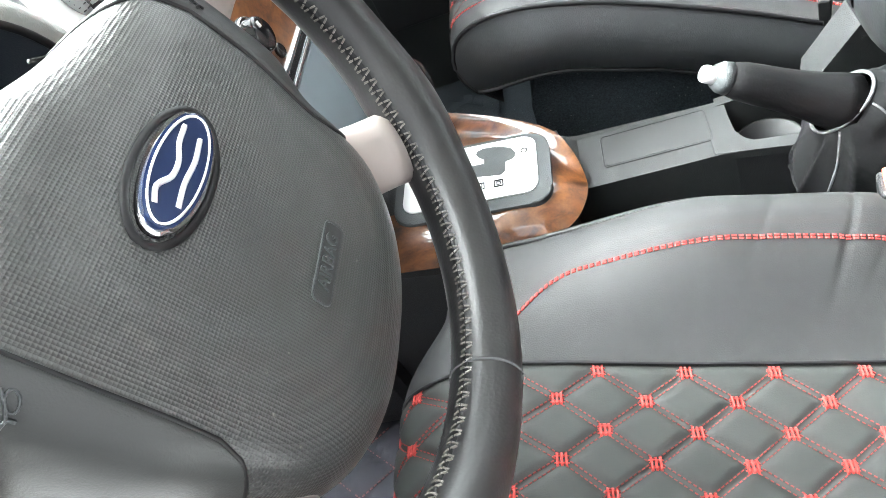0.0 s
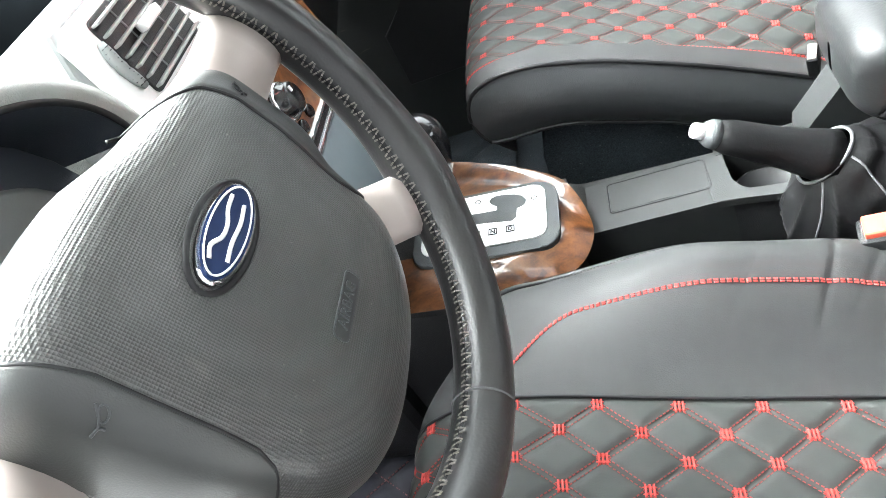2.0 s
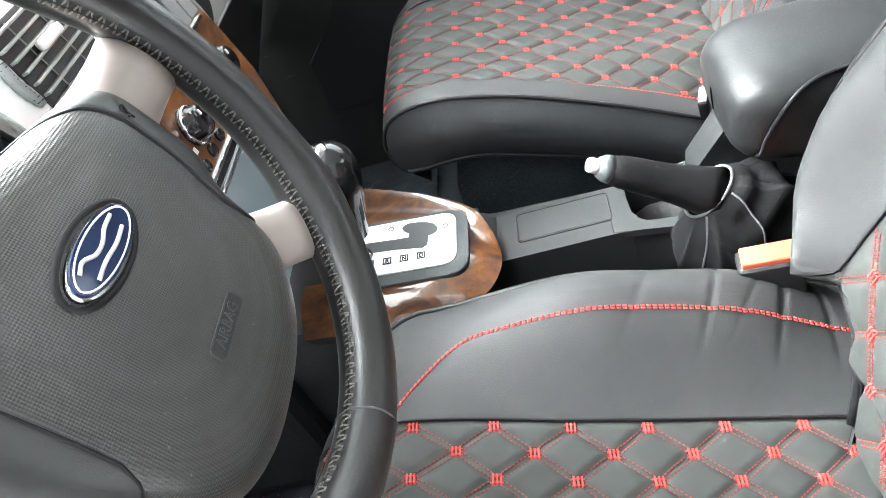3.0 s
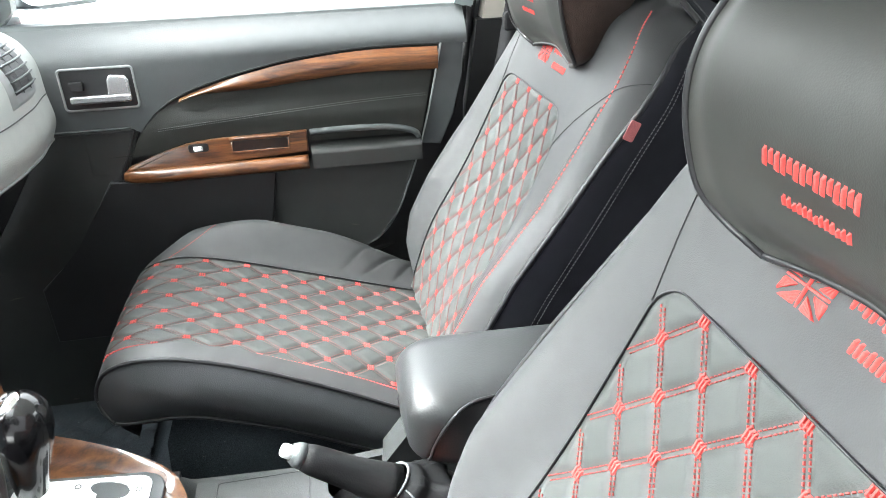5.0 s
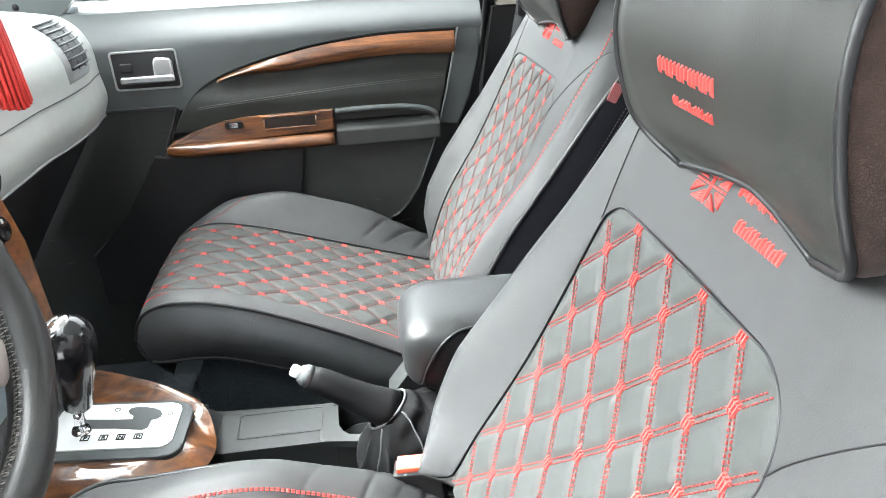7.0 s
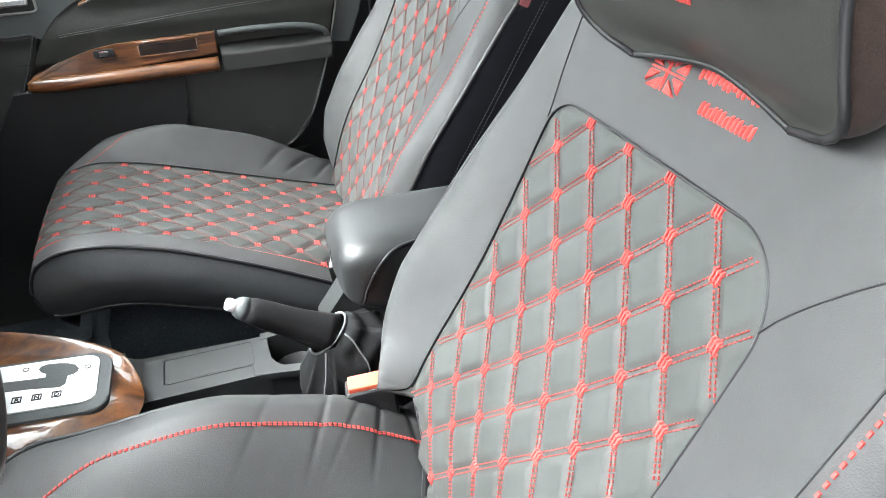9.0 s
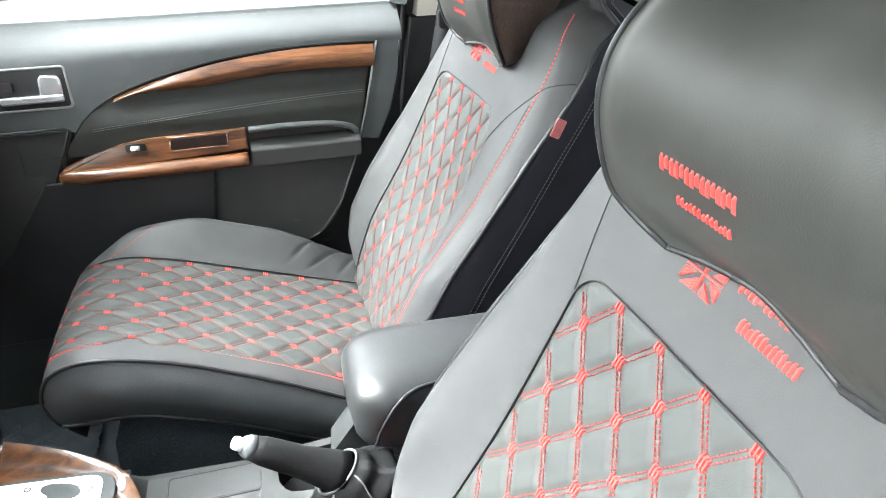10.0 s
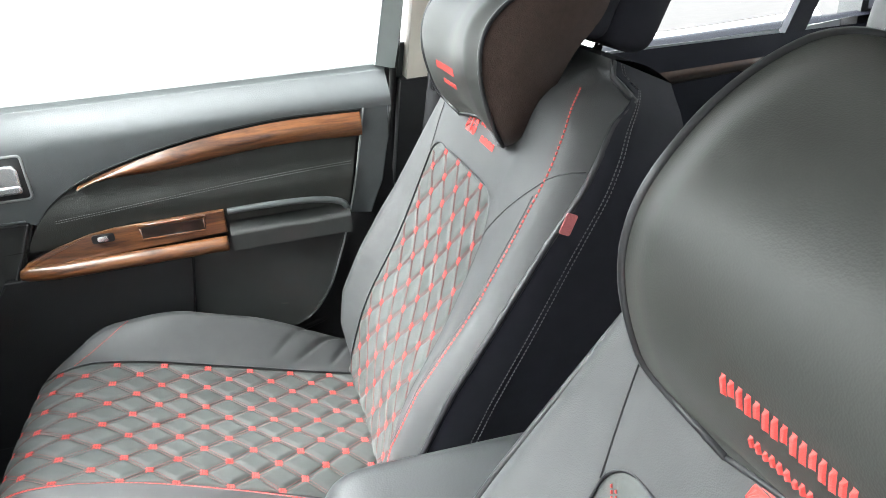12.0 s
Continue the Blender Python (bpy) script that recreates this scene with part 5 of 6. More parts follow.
part("wood_face", prism([(-0.128, -0.02), (-0.160, 0.09), (-0.186, 0.18), (-0.188, 0.250), (0.134, 0.250), (0.150, 0.18), (0.152, 0.11), (0.114, -0.02)], on_stack(0, 0, -0.006), ST_U, ST_V, ST_N, 0.0055, 0.002), WOOD, stack, "glossy burl wood fascia")
for cy in (-0.098, 0.046):
    v = part("vent", prism(rounded(0.104, 0.072, 0.006, 4, cy, 0.295), on_stack(0, 0, -0.001), ST_U, ST_V, ST_N, 0.003, 0.001), BLACK_PLASTIC, stack, "black air vent")
    for k in range(7):
        part("slat", box(*on_stack(cy, 0.2645 + 0.0102 * k, 0.003), 0.011, 0.100, 0.0024, 0.0008, m=ST_TILT), DASH, v)
    for k in (-1, 1):
        part("fin", box(*on_stack(cy + 0.020 * k, 0.295, 0.000), 0.006, 0.0015, 0.066, 0.0004, m=ST_TILT), GREY_TRIM, v)
    part("vent_tab", box(*on_stack(cy, 0.300, 0.009), 0.010, 0.034, 0.009, 0.003, m=ST_TILT), SILVER, v, "pale vent slider")
    e = -1 if cy < 0 else 1
    part("thumb_wheel", tube([on_stack(cy + e * (0.0585 + 0.004 * math.sin(math.pi * k / 8)), 0.272 + 0.0055 * k, 0.003) for k in range(9)], [0.003, 0.0045, 0.0052, 0.0055, 0.0056, 0.0055, 0.0052, 0.0045, 0.003], 8), GREY_TRIM, v, "ribbed grey vent wheel")
    for k in range(11):
        part("rib", tube([on_stack(cy + e * (0.0585 + 0.004 * math.sin(math.pi * (k + 1) / 12)) + 0.0052 * q, 0.274 + 0.0036 * (k + 0.5), 0.0036 + 0.0045 * (1 - abs(q))) for q in (-0.9, 0.0, 0.9)], 0.0005, 4), PLASTIC, v)
part("silver_bar", box(*on_stack(-0.028, 0.2505, 0.001), 0.006, 0.318, 0.005, 0.002, m=ST_TILT), CHROME, stack, "chrome divider")
part("silver_bar", box(*on_stack(-0.026, 0.199, 0.001), 0.006, 0.312, 0.004, 0.0015, m=ST_TILT), CHROME, stack, "chrome divider")
for cy in (-0.172, 0.092):
    for a in range(2):
        part("button", box(*on_stack(cy + 0.026 * a, 0.225, 0.002), 0.006, 0.024, 0.040, 0.002, m=ST_TILT), GREY_TRIM, stack, "grey push button")
part("radio", box(*on_stack(-0.032, 0.225, 0.001), 0.006, 0.208, 0.042, 0.003, m=ST_TILT), BLACK_PLASTIC, stack, "black radio panel")
for a, b in ((-0.144, 0.152), (-0.030, 0.152), (0.093, 0.152)):
    kn = part("rotary_knob", lathe([(0.022, 0), (0.022, 0.004), (0.018, 0.005), (0.017, 0.016), (0.014, 0.018), (0, 0.018)], on_stack(a, b, -0.001), ST_N, 28), BLACK_GLOSS, stack, "black rotary knob")
    part("knob_ring", lathe([(0.0190, 0.003), (0.0212, 0.003), (0.0212, 0.006), (0.0190, 0.006)], on_stack(a, b, -0.001), ST_N, 28), CHROME, kn, "chrome knob ring")
    part("knob_mark", box(*on_stack(a, b + 0.009, 0.0178), 0.002, 0.003, 0.006, 0.0006, m=ST_TILT), SILVER, kn, "pale pointer mark")
    for q in (-1, 1):
        part("setting_mark", box(*on_stack(a + 0.026 * q, b - 0.014, 0.0004), 0.001, 0.005, 0.007, 0.0003, m=ST_TILT), SILVER, stack, "pale printed mark")
for k in range(4):
    part("button", lathe([(0.0, 0.004), (0.006, 0.004), (0.0075, 0.003), (0.0078, 0.0)], on_stack(-0.090 + 0.028 * k, 0.121, -0.0005), ST_N, 16), BLACK_GLOSS, stack, "small round black button")
for b in (0.107, 0.094):
    part("chrome_rule", box(*on_stack(-0.026, b, 0.001), 0.005, 0.205, 0.0035, 0.001, m=ST_TILT), CHROME, stack, "thin chrome rule")
part("rule_gap", box(*on_stack(-0.026, 0.1005, -0.001), 0.005, 0.204, 0.009, 0.001, m=ST_TILT), BLACK_GLOSS, stack)
part("storage_flap", prism([(-0.108, -0.02), (-0.126, 0.090), (0.074, 0.090), (0.070, -0.02)], on_stack(0, 0, -0.0005), ST_U, ST_V, ST_N, 0.004, 0.001), FLAP, stack, "blue-grey storage flap")

tassel = thing("hanging_tassel", (-0.262, 0.003, 0.88), "bright red silk tassel hanging from the interior mirror", "tassel")
for ring, count in ((1.0, 26), (0.62, 16), (0.25, 6)):
    for k in range(count):
        ca, sa = math.cos(2 * math.pi * k / count + ring), math.sin(2 * math.pi * k / count + ring)
        low = 0.884 + 0.003 * math.sin(7.0 * k + 3 * ring)
        part("strand", tube(curve([(-0.272 + 0.024 * ring * ca, 0.003 + 0.024 * ring * sa, low), (-0.274 + 0.018 * ring * ca, 0.003 + 0.018 * ring * sa, 0.98), (-0.277 + 0.009 * ring * ca, 0.003 + 0.009 * ring * sa, 1.055)], 3), 0.0024, 5), TASSEL, tassel)
part("cap", lathe([(0.0, -0.012), (0.011, -0.010), (0.012, 0.006), (0.006, 0.012), (0, 0.013)], (-0.277, 0.003, 1.063), (0, 0, 1)), CHROME, tassel, "silver tassel cap")
part("cord", tube([(-0.277, 0.003, 1.07), (-0.285, 0.01, 1.25)], 0.0016, 6), TASSEL, tassel)
cab_mirror = thing("interior_mirror", (-0.29, 0.01, 1.25), "black interior mirror under the roof", "mirror")
part("housing", box(-0.285, 0.01, 1.265, 0.035, 0.25, 0.07, 0.015, 4), BLACK_PLASTIC, cab_mirror)


# ---- centre console ----
console = thing("centre_console", (-0.05, 0.04, 0.115), "dark grey centre console with wood surround and tray lid", "centre console")
BODY = [(-0.42, 0.385), (-0.42, 0.405), (-0.33, 0.418), (-0.165, 0.395), (-0.150, 0.381), (0.018, 0.381), (0.020, 0.300), (-0.16, 0.300), (-0.18, 0.372)]
part("inner_body", prism([(-0.41, 0.12), (-0.41, 0.39), (-0.17, 0.37), (0.014, 0.372), (0.016, 0.300), (0.25, 0.300), (0.25, 0.12)], (0, 0.016, 0), (1, 0, 0), (0, 0, 1), (0, 1, 0), 0.078, 0.003), BLACK_PLASTIC, console)
part("body", prism(BODY, (0, 0.009, 0), (1, 0, 0), (0, 0, 1), (0, 1, 0), 0.090, 0.005, 3), PLASTIC, console, "dark grey console body")
part("front_body", prism([(-0.46, 0.12), (-0.46, 0.42), (-0.34, 0.425), (-0.17, 0.398), (-0.155, 0.12)], (0, -0.075, 0), (1, 0, 0), (0, 0, 1), (0, 1, 0), 0.185, 0.008, 3), BLACK_PLASTIC, console)
part("tunnel_cover", box(-0.78, 0.015, 0.245, 0.66, 0.25, 0.25, 0.03, 3), BLACK_PLASTIC, console, "black tunnel cover")
part("lower_body", prism([(-0.16, 0.12), (-0.16, 0.30), (0.25, 0.30), (0.25, 0.12)], (0, -0.10, 0), (1, 0, 0), (0, 0, 1), (0, 1, 0), 0.10, 0.004), BLACK_PLASTIC, console, "black storage trough")
RAIL = [(-0.004, 0.0095), (0.020, 0.007), (0.045, 0.002), (0.070, -0.003), (0.118, -0.008), (0.118, 0.010), (0.073, 0.013), (0.055, 0.0125), (0.038, 0.016), (0.029, 0.024), (0.0215, 0.040), (0.020, 0.070), (0.026, 0.096), (-0.004, 0.0965)]
part("edge_rail", prism(RAIL, (0, 0, 0.371), (1, 0, 0), (0, 1, 0), (0, 0, 1), 0.0106, 0.003, 3), PLASTIC, console, "dark grey edge round the cup holder")
part("far_rail", prism([(0.014, 0.30), (0.014, 0.382), (0.24, 0.398), (0.25, 0.30)], (0, 0.088, 0), (1, 0, 0), (0, 0, 1), (0, 1, 0), 0.016, 0.004, 3), PLASTIC, console, "dark grey side wall")
part("rail_wall", prism([(0.012, 0.011), (0.118, -0.005), (0.118, 0.001), (0.012, 0.017)], (0, 0, 0.300), (1, 0, 0), (0, 1, 0), (0, 0, 1), 0.0715, 0.001), BLACK_PLASTIC, console, "black wall under the cup holder edge")
lid = part("tray_lid", prism(rounded(0.120, 0.051, 0.004, 3, -0.0605, 0.062), (0, 0, 0.3795), (1, 0, 0), (0, 1, 0), (0, 0, 1), 0.0024, 0.0008), PLASTIC, console, "dark grey flush tray lid")
part("lid_joint", tube([(x, y, 0.3811) for x, y in rounded(0.1225, 0.0535, 0.005, 3, -0.0605, 0.062)], 0.0011, 5, closed=True), PIPING, lid, "black joint round the lid")
# shade of the finger notch, painted as a flat dark half disc
part("finger_notch_shade", prism([(0.013 * math.cos(math.pi * k / 10) - 0.060, 0.0375 + 0.0085 * math.sin(math.pi * k / 10)) for k in range(11)], (0, 0, 0.3817), (1, 0, 0), (0, 1, 0), (0, 0, 1), 0.0006, 0.0), MARK, lid)
part("cup_holder", lathe([(0.030, 0.0), (0.038, 0.0), (0.039, 0.030), (0.036, 0.030), (0.034, 0.004), (0.030, 0.003)], (0.060, 0.044, 0.318), (0, 0, 1), 32), BLACK_PLASTIC, console, "black cup holder insert")

# wood surround and gate plate, sloping up to the front
G_O, G_U, G_V = Vector((-0.20, 0.01, 0.428)), Vector((1, 0, -0.10)).normalized(), Vector((0, 1, 0))
G_N = G_U.cross(G_V).normalized()


def gate(a, b, d=0.0):
    return G_O + G_U * a + G_V * b + G_N * d


SUR = curve([(-0.140, 0.155, 0), (-0.095, 0.139, 0), (-0.035, 0.112, 0), (0.020, 0.079, 0), (0.048, 0.040, 0), (0.060, 0.0, 0), (0.056, -0.035, 0), (0.038, -0.066, 0), (0.0, -0.088, 0), (-0.08, -0.097, 0), (-0.19, -0.095, 0)], 6)


def surround(i, j):
    p = SUR[min(int(i * (len(SUR) - 1) + 0.5), len(SUR) - 1)]
    c = Vector((-0.07 if p.x > -0.07 else p.x, 0.004, 0))
    t = j
    q = p.lerp(c, 0.68 * t)
    drop = -0.026 * (1 - 0.85 * smooth_step(0.0, 0.07, p.y)) * (1 - smooth_step(0.0, 0.07, p.y) * smooth_step(0.03, -0.05, p.x)) * (1 - math.sin(math.pi / 2 * min(1, t * 1.8)))
    return gate(q.x, q.y, drop - 0.11 * max(0.0, q.y + 0.03) * smooth_step(0.0, 0.35, t))


data_part("wood_surround", *grid(60, 30, surround), WOOD, console, "glossy burl wood selector surround")
def surround_skirt(i, j):
    p = SUR[min(int(i * (len(SUR) - 1) + 0.5), len(SUR) - 1)]
    c = Vector((-0.07 if p.x > -0.07 else p.x, 0.004, 0))
    q = p.lerp(c, 0.02 + 0.22 * j)
    return gate(q.x, q.y, -0.026 * (1 - 0.85 * smooth_step(0.0, 0.07, p.y)) - 0.060 * j)


data_part("surround_skirt", *grid(60, 4, surround_skirt), PLASTIC, console, "dark grey skirt under the wood")
PLATE = rounded(0.160, 0.094, 0.016, 6, -0.071, 0.011)
part("plate_rim", prism(rounded(0.186, 0.118, 0.026, 8, -0.069, 0.006), gate(0, 0, -0.004), G_U, G_V, G_N, 0.008, 0.003, 3), DOOR_TOP, console, "grey plate rim")
plate = part("gate_plate", prism(PLATE, gate(0, 0, 0.003), G_U, G_V, G_N, 0.003, 0.0012), SILVER, console, "satin silver selector gate plate")
SLOT = [(-0.125, 0.007), (-0.070, 0.004), (-0.034, -0.001), (-0.028, 0.004), (-0.027, 0.020), (-0.020, 0.022), (-0.016, 0.026), (-0.015, 0.032), (-0.020, 0.041), (-0.029, 0.046), (-0.040, 0.049), (-0.054, 0.050), (-0.061, 0.047), (-0.063, 0.042), (-0.060, 0.036), (-0.053, 0.030), (-0.053, 0.023), (-0.070, 0.023), (-0.125, 0.026)]
part("selector_slot", prism(SLOT, gate(0, 0, 0.0058), G_U, G_V, G_N, 0.0006, 0.0), DOOR_TOP, plate, "dark grey selector slot")


def letter(text, a, b, size, lift):
    """A printed character lying on the gate plate."""
    cu = bpy.data.curves.new("letter", "FONT")
    cu.body, cu.size, cu.extrude, cu.offset = text, size, 0.0002, 0.0004
    cu.align_x, cu.align_y = "CENTER", "CENTER"
    tmp = bpy.data.objects.new("letter", cu)
    scene.collection.objects.link(tmp)
    me = bpy.data.meshes.new_from_object(tmp.evaluated_get(bpy.context.evaluated_depsgraph_get()))
    bpy.data.objects.remove(tmp)
    # characters stand with their heads towards the rear of the car's right
    m = Matrix((G_U, G_V, G_N)).transposed().to_4x4()
    me.transform(Matrix.Translation(gate(a, b, lift)) @ m)
    return me


for ch, a in (("P", -0.103), ("R", -0.080), ("N", -0.058), ("D", -0.036)):
    ring = [gate(a + x, -0.014 + y, 0.0064) for x, y in ((-0.0048, -0.0048), (0.0048, -0.0048), (0.0048, 0.0048), (-0.0048, 0.0048))]
    part("letter_frame", tube(ring, 0.0011, 4, closed=True), MARK, plate)
    link_part("letter", letter(ch, a, -0.014, 0.008, 0.0062), MARK, plate, smooth=False)
for a, b in ((-0.005, 0.033), (-0.078, 0.045)):
    part("sign_mark", tube([gate(a + 0.0035 * math.cos(k), b + 0.0035 * math.sin(k), 0.0064) for k in [i * 0.6283 for i in range(10)]], 0.0006, 4, closed=True), MARK, plate)

lever = thing("gear_selector", (-0.31, 0.01, 0.44), "automatic gear selector with chrome-topped black knob", "gear lever")
part("shaft", tube([(-0.312, 0.012, 0.440), (-0.302, 0.008, 0.500)], 0.0075, 12), CHROME, lever, "chrome shaft")
part("collar", lathe([(0.012, 0), (0.014, 0.004), (0.011, 0.012)], (-0.312, 0.012, 0.438), (0.15, -0.05, 1)), CHROME, lever)
KA = Vector((0.16, -0.06, 1)).normalized()
part("grip", lathe([(0.012, 0.0), (0.017, 0.006), (0.021, 0.035), (0.026, 0.060), (0.0305, 0.080), (0.0325, 0.098), (0.0315, 0.114), (0.028, 0.126), (0.021, 0.135), (0.011, 0.140), (0.0, 0.1415)], (-0.303, 0.008, 0.484), KA, 32), BLACK_GLOSS, lever, "black leather grip")
KB = Vector((-0.42, -0.10, 0.90)).normalized()
part("knob_top", lathe([(0.0225, 0.0), (0.0235, 0.003), (0.0215, 0.008), (0.014, 0.0125), (0.006, 0.0140), (0.0, 0.0142)], Vector((-0.303, 0.008, 0.484)) + KA * 0.106 + KB * 0.0225, KB, 32), CHROME, lever, "polished chrome knob cap")

# ---- parking brake ----
brake = thing("parking_brake", (0.11, -0.075, 0.36), "black leather parking brake lever with silver button", "hand brake")
BA, BB = Vector((-0.002, -0.072, 0.556)), Vector((0.098, -0.073, 0.4885))
bd = (BB - BA).normalized()
part("lever", tube([BA + bd * (0.010 + 0.0145 * k) for k in range(9)], [0.0135, 0.0165, 0.0175, 0.0180, 0.0188, 0.0200, 0.0220, 0.0245, 0.0265], 18), GAITER, brake, "black leather brake grip")
part("nose", lathe([(0.0, -0.002), (0.010, 0.0), (0.0135, 0.006), (0.0145, 0.013)], BA, bd, 20), DOOR_TOP, brake, "grey metal nose ring")
part("button", lathe([(0.0, -0.012), (0.0065, -0.011), (0.0078, -0.008), (0.0078, 0.004)], BA, bd, 20), SILVER, brake, "silver release button")
RING_UP = Vector((0.024, 0, 0.0205))
part("ring_cord", tube([BB + Vector((0, 0.024, 0)) * math.cos(a) + RING_UP * math.sin(a) for a in [k * 2 * math.pi / 28 for k in range(28)]], 0.0018, 6, closed=True), GREY_THREAD, brake, "pale grey binding cord")


def boot(i, j):
    """Soft gaiter: gathered at the cord, humped behind the lever, spread to the console, with hanging folds."""
    a = 2 * math.pi * i
    ca, sa = math.cos(a), math.sin(a)
    top = BB + Vector((0, 0.0225 * ca, 0)) + RING_UP * sa * 0.95
    foot = Vector((0.140 + 0.080 * sa, -0.070 + 0.052 * ca, 0.378))
    p = top.lerp(foot, j ** 1.15)
    mid = math.sin(math.pi * min(1.0, j * 1.02))
    p += Vector((0.018, 0, 0.024)) * max(0.0, sa) * mid + Vector((-0.013, 0, 0)) * max(0.0, -sa) * mid + Vector((0, 0.016 * ca, 0)) * mid
    c = BB.lerp(Vector((0.140, -0.070, 0.378)), j)
    d = (p - c).normalized()
    ridge = 0.008 * (1 - abs(math.sin(a * 2.5 + 1.6 * j + 0.5))) ** 2 + 0.005 * (1 - abs(math.sin(a * 4.5 - 2.4 * j + 1.1))) ** 3
    rolls = 0.006 * math.sin(j * 24 + 2 * ca) * max(0.0, sa) + 0.006 * math.exp(-((j - 0.80 + 0.08 * ca) / 0.05) ** 2) * max(0.0, -sa)
    return p + d * ((ridge - 0.004) * min(1.0, j * 3) * (0.4 + 0.6 * mid) + rolls * mid)


data_part("gaiter", *grid(150, 60, boot), GAITER, brake, "creased black leather gaiter")
for a0 in (0.40, 0.56):
    part("gaiter_seam", tube([boot(a0 + 0.10 * k / 16, 0.05 + 0.9 * k / 16) for k in range(17)], 0.0013, 5), GREY_THREAD, brake)

# ---- armrest between the seats ----
rest = thing("armrest", (0.30, 0.03, 0.36), "black leather centre armrest on a grey base", "armrest")


REST_SEAM = [(0.136, 0.508), (0.142, 0.530), (0.150, 0.553), (0.160, 0.574), (0.172, 0.590), (0.186, 0.599), (0.205, 0.6025), (0.24, 0.603), (0.30, 0.602), (0.47, 0.598)]


def seam_height(x):
    for (xa, za), (xb, zb) in zip(REST_SEAM, REST_SEAM[1:]):
        if x < xb:
            return za + (zb - za) * (x - xa) / (xb - xa)
    return 0.598


def pad(i, j):
    """Soft pad: blunt rounded nose, flat top, flanks with an inset lower panel behind the seam."""
    a = 2 * math.pi * i
    ca, sa = math.cos(a), math.sin(a)
    k = 0.50
    u = (1 - min(1.0, j / 0.22)) ** 3.4
    nose = max(math.sqrt(max(0.0, 1 - u)), 0.03)
    y = math.copysign(abs(ca) ** k, ca) * 0.075 * (0.55 + 0.45 * nose) * min(1, nose * 3)
    x = 0.121 + 0.358 * j
    z = 0.561 - 0.010 * j + math.copysign(abs(sa) ** k, sa) * (0.053 if sa > 0 else 0.056) * (0.25 + 0.75 * nose)
    x += 0.004 * smooth_step(0.56, 0.50, z)
    inset = 0.0035 * smooth_step(0.0, 0.004, seam_height(x) - z) if ca < 0 else 0.0
    return Vector((x, -0.022 + y + inset, z))


def pad_at(x, z):
    """The point of the driver-side flank at this length and height."""
    j = (x - 0.121) / 0.358
    lo, hi = 0.25, 0.75
    for _ in range(30):
        mid = (lo + hi) / 2
        if pad(mid, j).z > z:
            lo = mid
        else:
            hi = mid
    return pad(lo, j)


data_part("pad", *grid(140, 130, pad), REST_LEATHER, rest, "soft black leather pad")
part("pad_seam", tube(curve([pad_at(x, z) + Vector((-0.0008, -0.0016, 0.0006)) for x, z in REST_SEAM], 8), 0.0021, 6), PIPING, rest, "black seam cord")
REST_BASE = [(0.120, 0.30), (0.098, 0.38), (0.103, 0.430), (0.146, 0.486), (0.165, 0.522), (0.45, 0.522), (0.47, 0.30)]
part("base", prism(REST_BASE, (0, 0.028, 0), (1, 0, 0), (0, 0, 1), (0, 1, 0), 0.045, 0.004, 3), PLASTIC, rest, "dark grey armrest base")
for x, z in ((0.150, 0.470), (0.163, 0.476)):
    part("base_slot", box(x, 0.0272, z, 0.006, 0.0012, 0.003, 0.0004), MARK, rest)

# ---- belt buckles ----
def buckle(x, y, z, yaw, tilt, label, size=1.0, tone=None):
    b = thing("belt_buckle", (x, y, z - 0.10), label, "belt buckle", "seat belt buckles")
    m = Matrix.Translation((x, y, z)) @ Euler((0, radians(tilt), radians(yaw))).to_matrix().to_4x4() @ Matrix.Scale(size, 4)
    body = box(0, 0, -0.045, 0.062, 0.032, 0.09, 0.006, 3)
    bmesh.ops.transform(body, matrix=m, verts=body.verts)
    part("body", body, BLACK_PLASTIC, b)
    key = box(0, 0, 0.002, 0.052, 0.025, 0.010, 0.003, 3)
    bmesh.ops.transform(key, matrix=m, verts=key.verts)
    part("release_button", key, tone or ORANGE, b, "pale release edge" if tone else "orange-red release button")
    stalk = box(0, 0, -0.13, 0.03, 0.012, 0.09, 0.003)
    bmesh.ops.transform(stalk, matrix=m, verts=stalk.verts)
    part("stalk", stalk, BLACK_PLASTIC, b)


buckle(0.127, -0.163, 0.474, -8, -5, "black belt buckle with orange-red button beside the driver's seat", 0.92)
buckle(0.138, 0.110, 0.474, 70, -20, "black belt buckle with pale edge beside the passenger seat", 0.38, SPOKE)

# ---- steering wheel ----
wheel = thing("steering_wheel", (-0.40, -0.404, 0.78), "leather steering wheel with grey airbag cover and champagne spokes", "steering wheel")
W_C = Vector((-0.228, -0.404, 0.849))
W_P, W_N = Vector((-0.375, 0, 0.927)), Vector((0.927, 0, 0.375))
W_R = Vector((0, 1, 0))
RIM, TH = 0.1728, 0.0168


def wp(r, p, d=0.0):
    return W_C + W_R * r + W_P * p + W_N * d


def rim_point(a, b, extra=0.0):
    """Point of the rim: a round the wheel, b round the tube (0 outwards, 90 degrees to the driver)."""
    t = TH + extra
    bump = 0.0025 * (math.exp(-(math.sin(a - radians(-37)) / 0.18) ** 2) + math.exp(-(math.sin(a - radians(30)) / 0.18) ** 2))
    rr = RIM + (t + bump) * math.cos(b)
    return wp(rr * math.cos(a), rr * math.sin(a), (t * 1.08 + bump) * math.sin(b))


data_part("rim", *grid(160, 24, lambda i, j: rim_point(2 * math.pi * i, 2 * math.pi * j)), WHEEL_LEATHER, wheel, "worn dark leather rim")
lace, LACE_AT = Dashes(), radians(174)
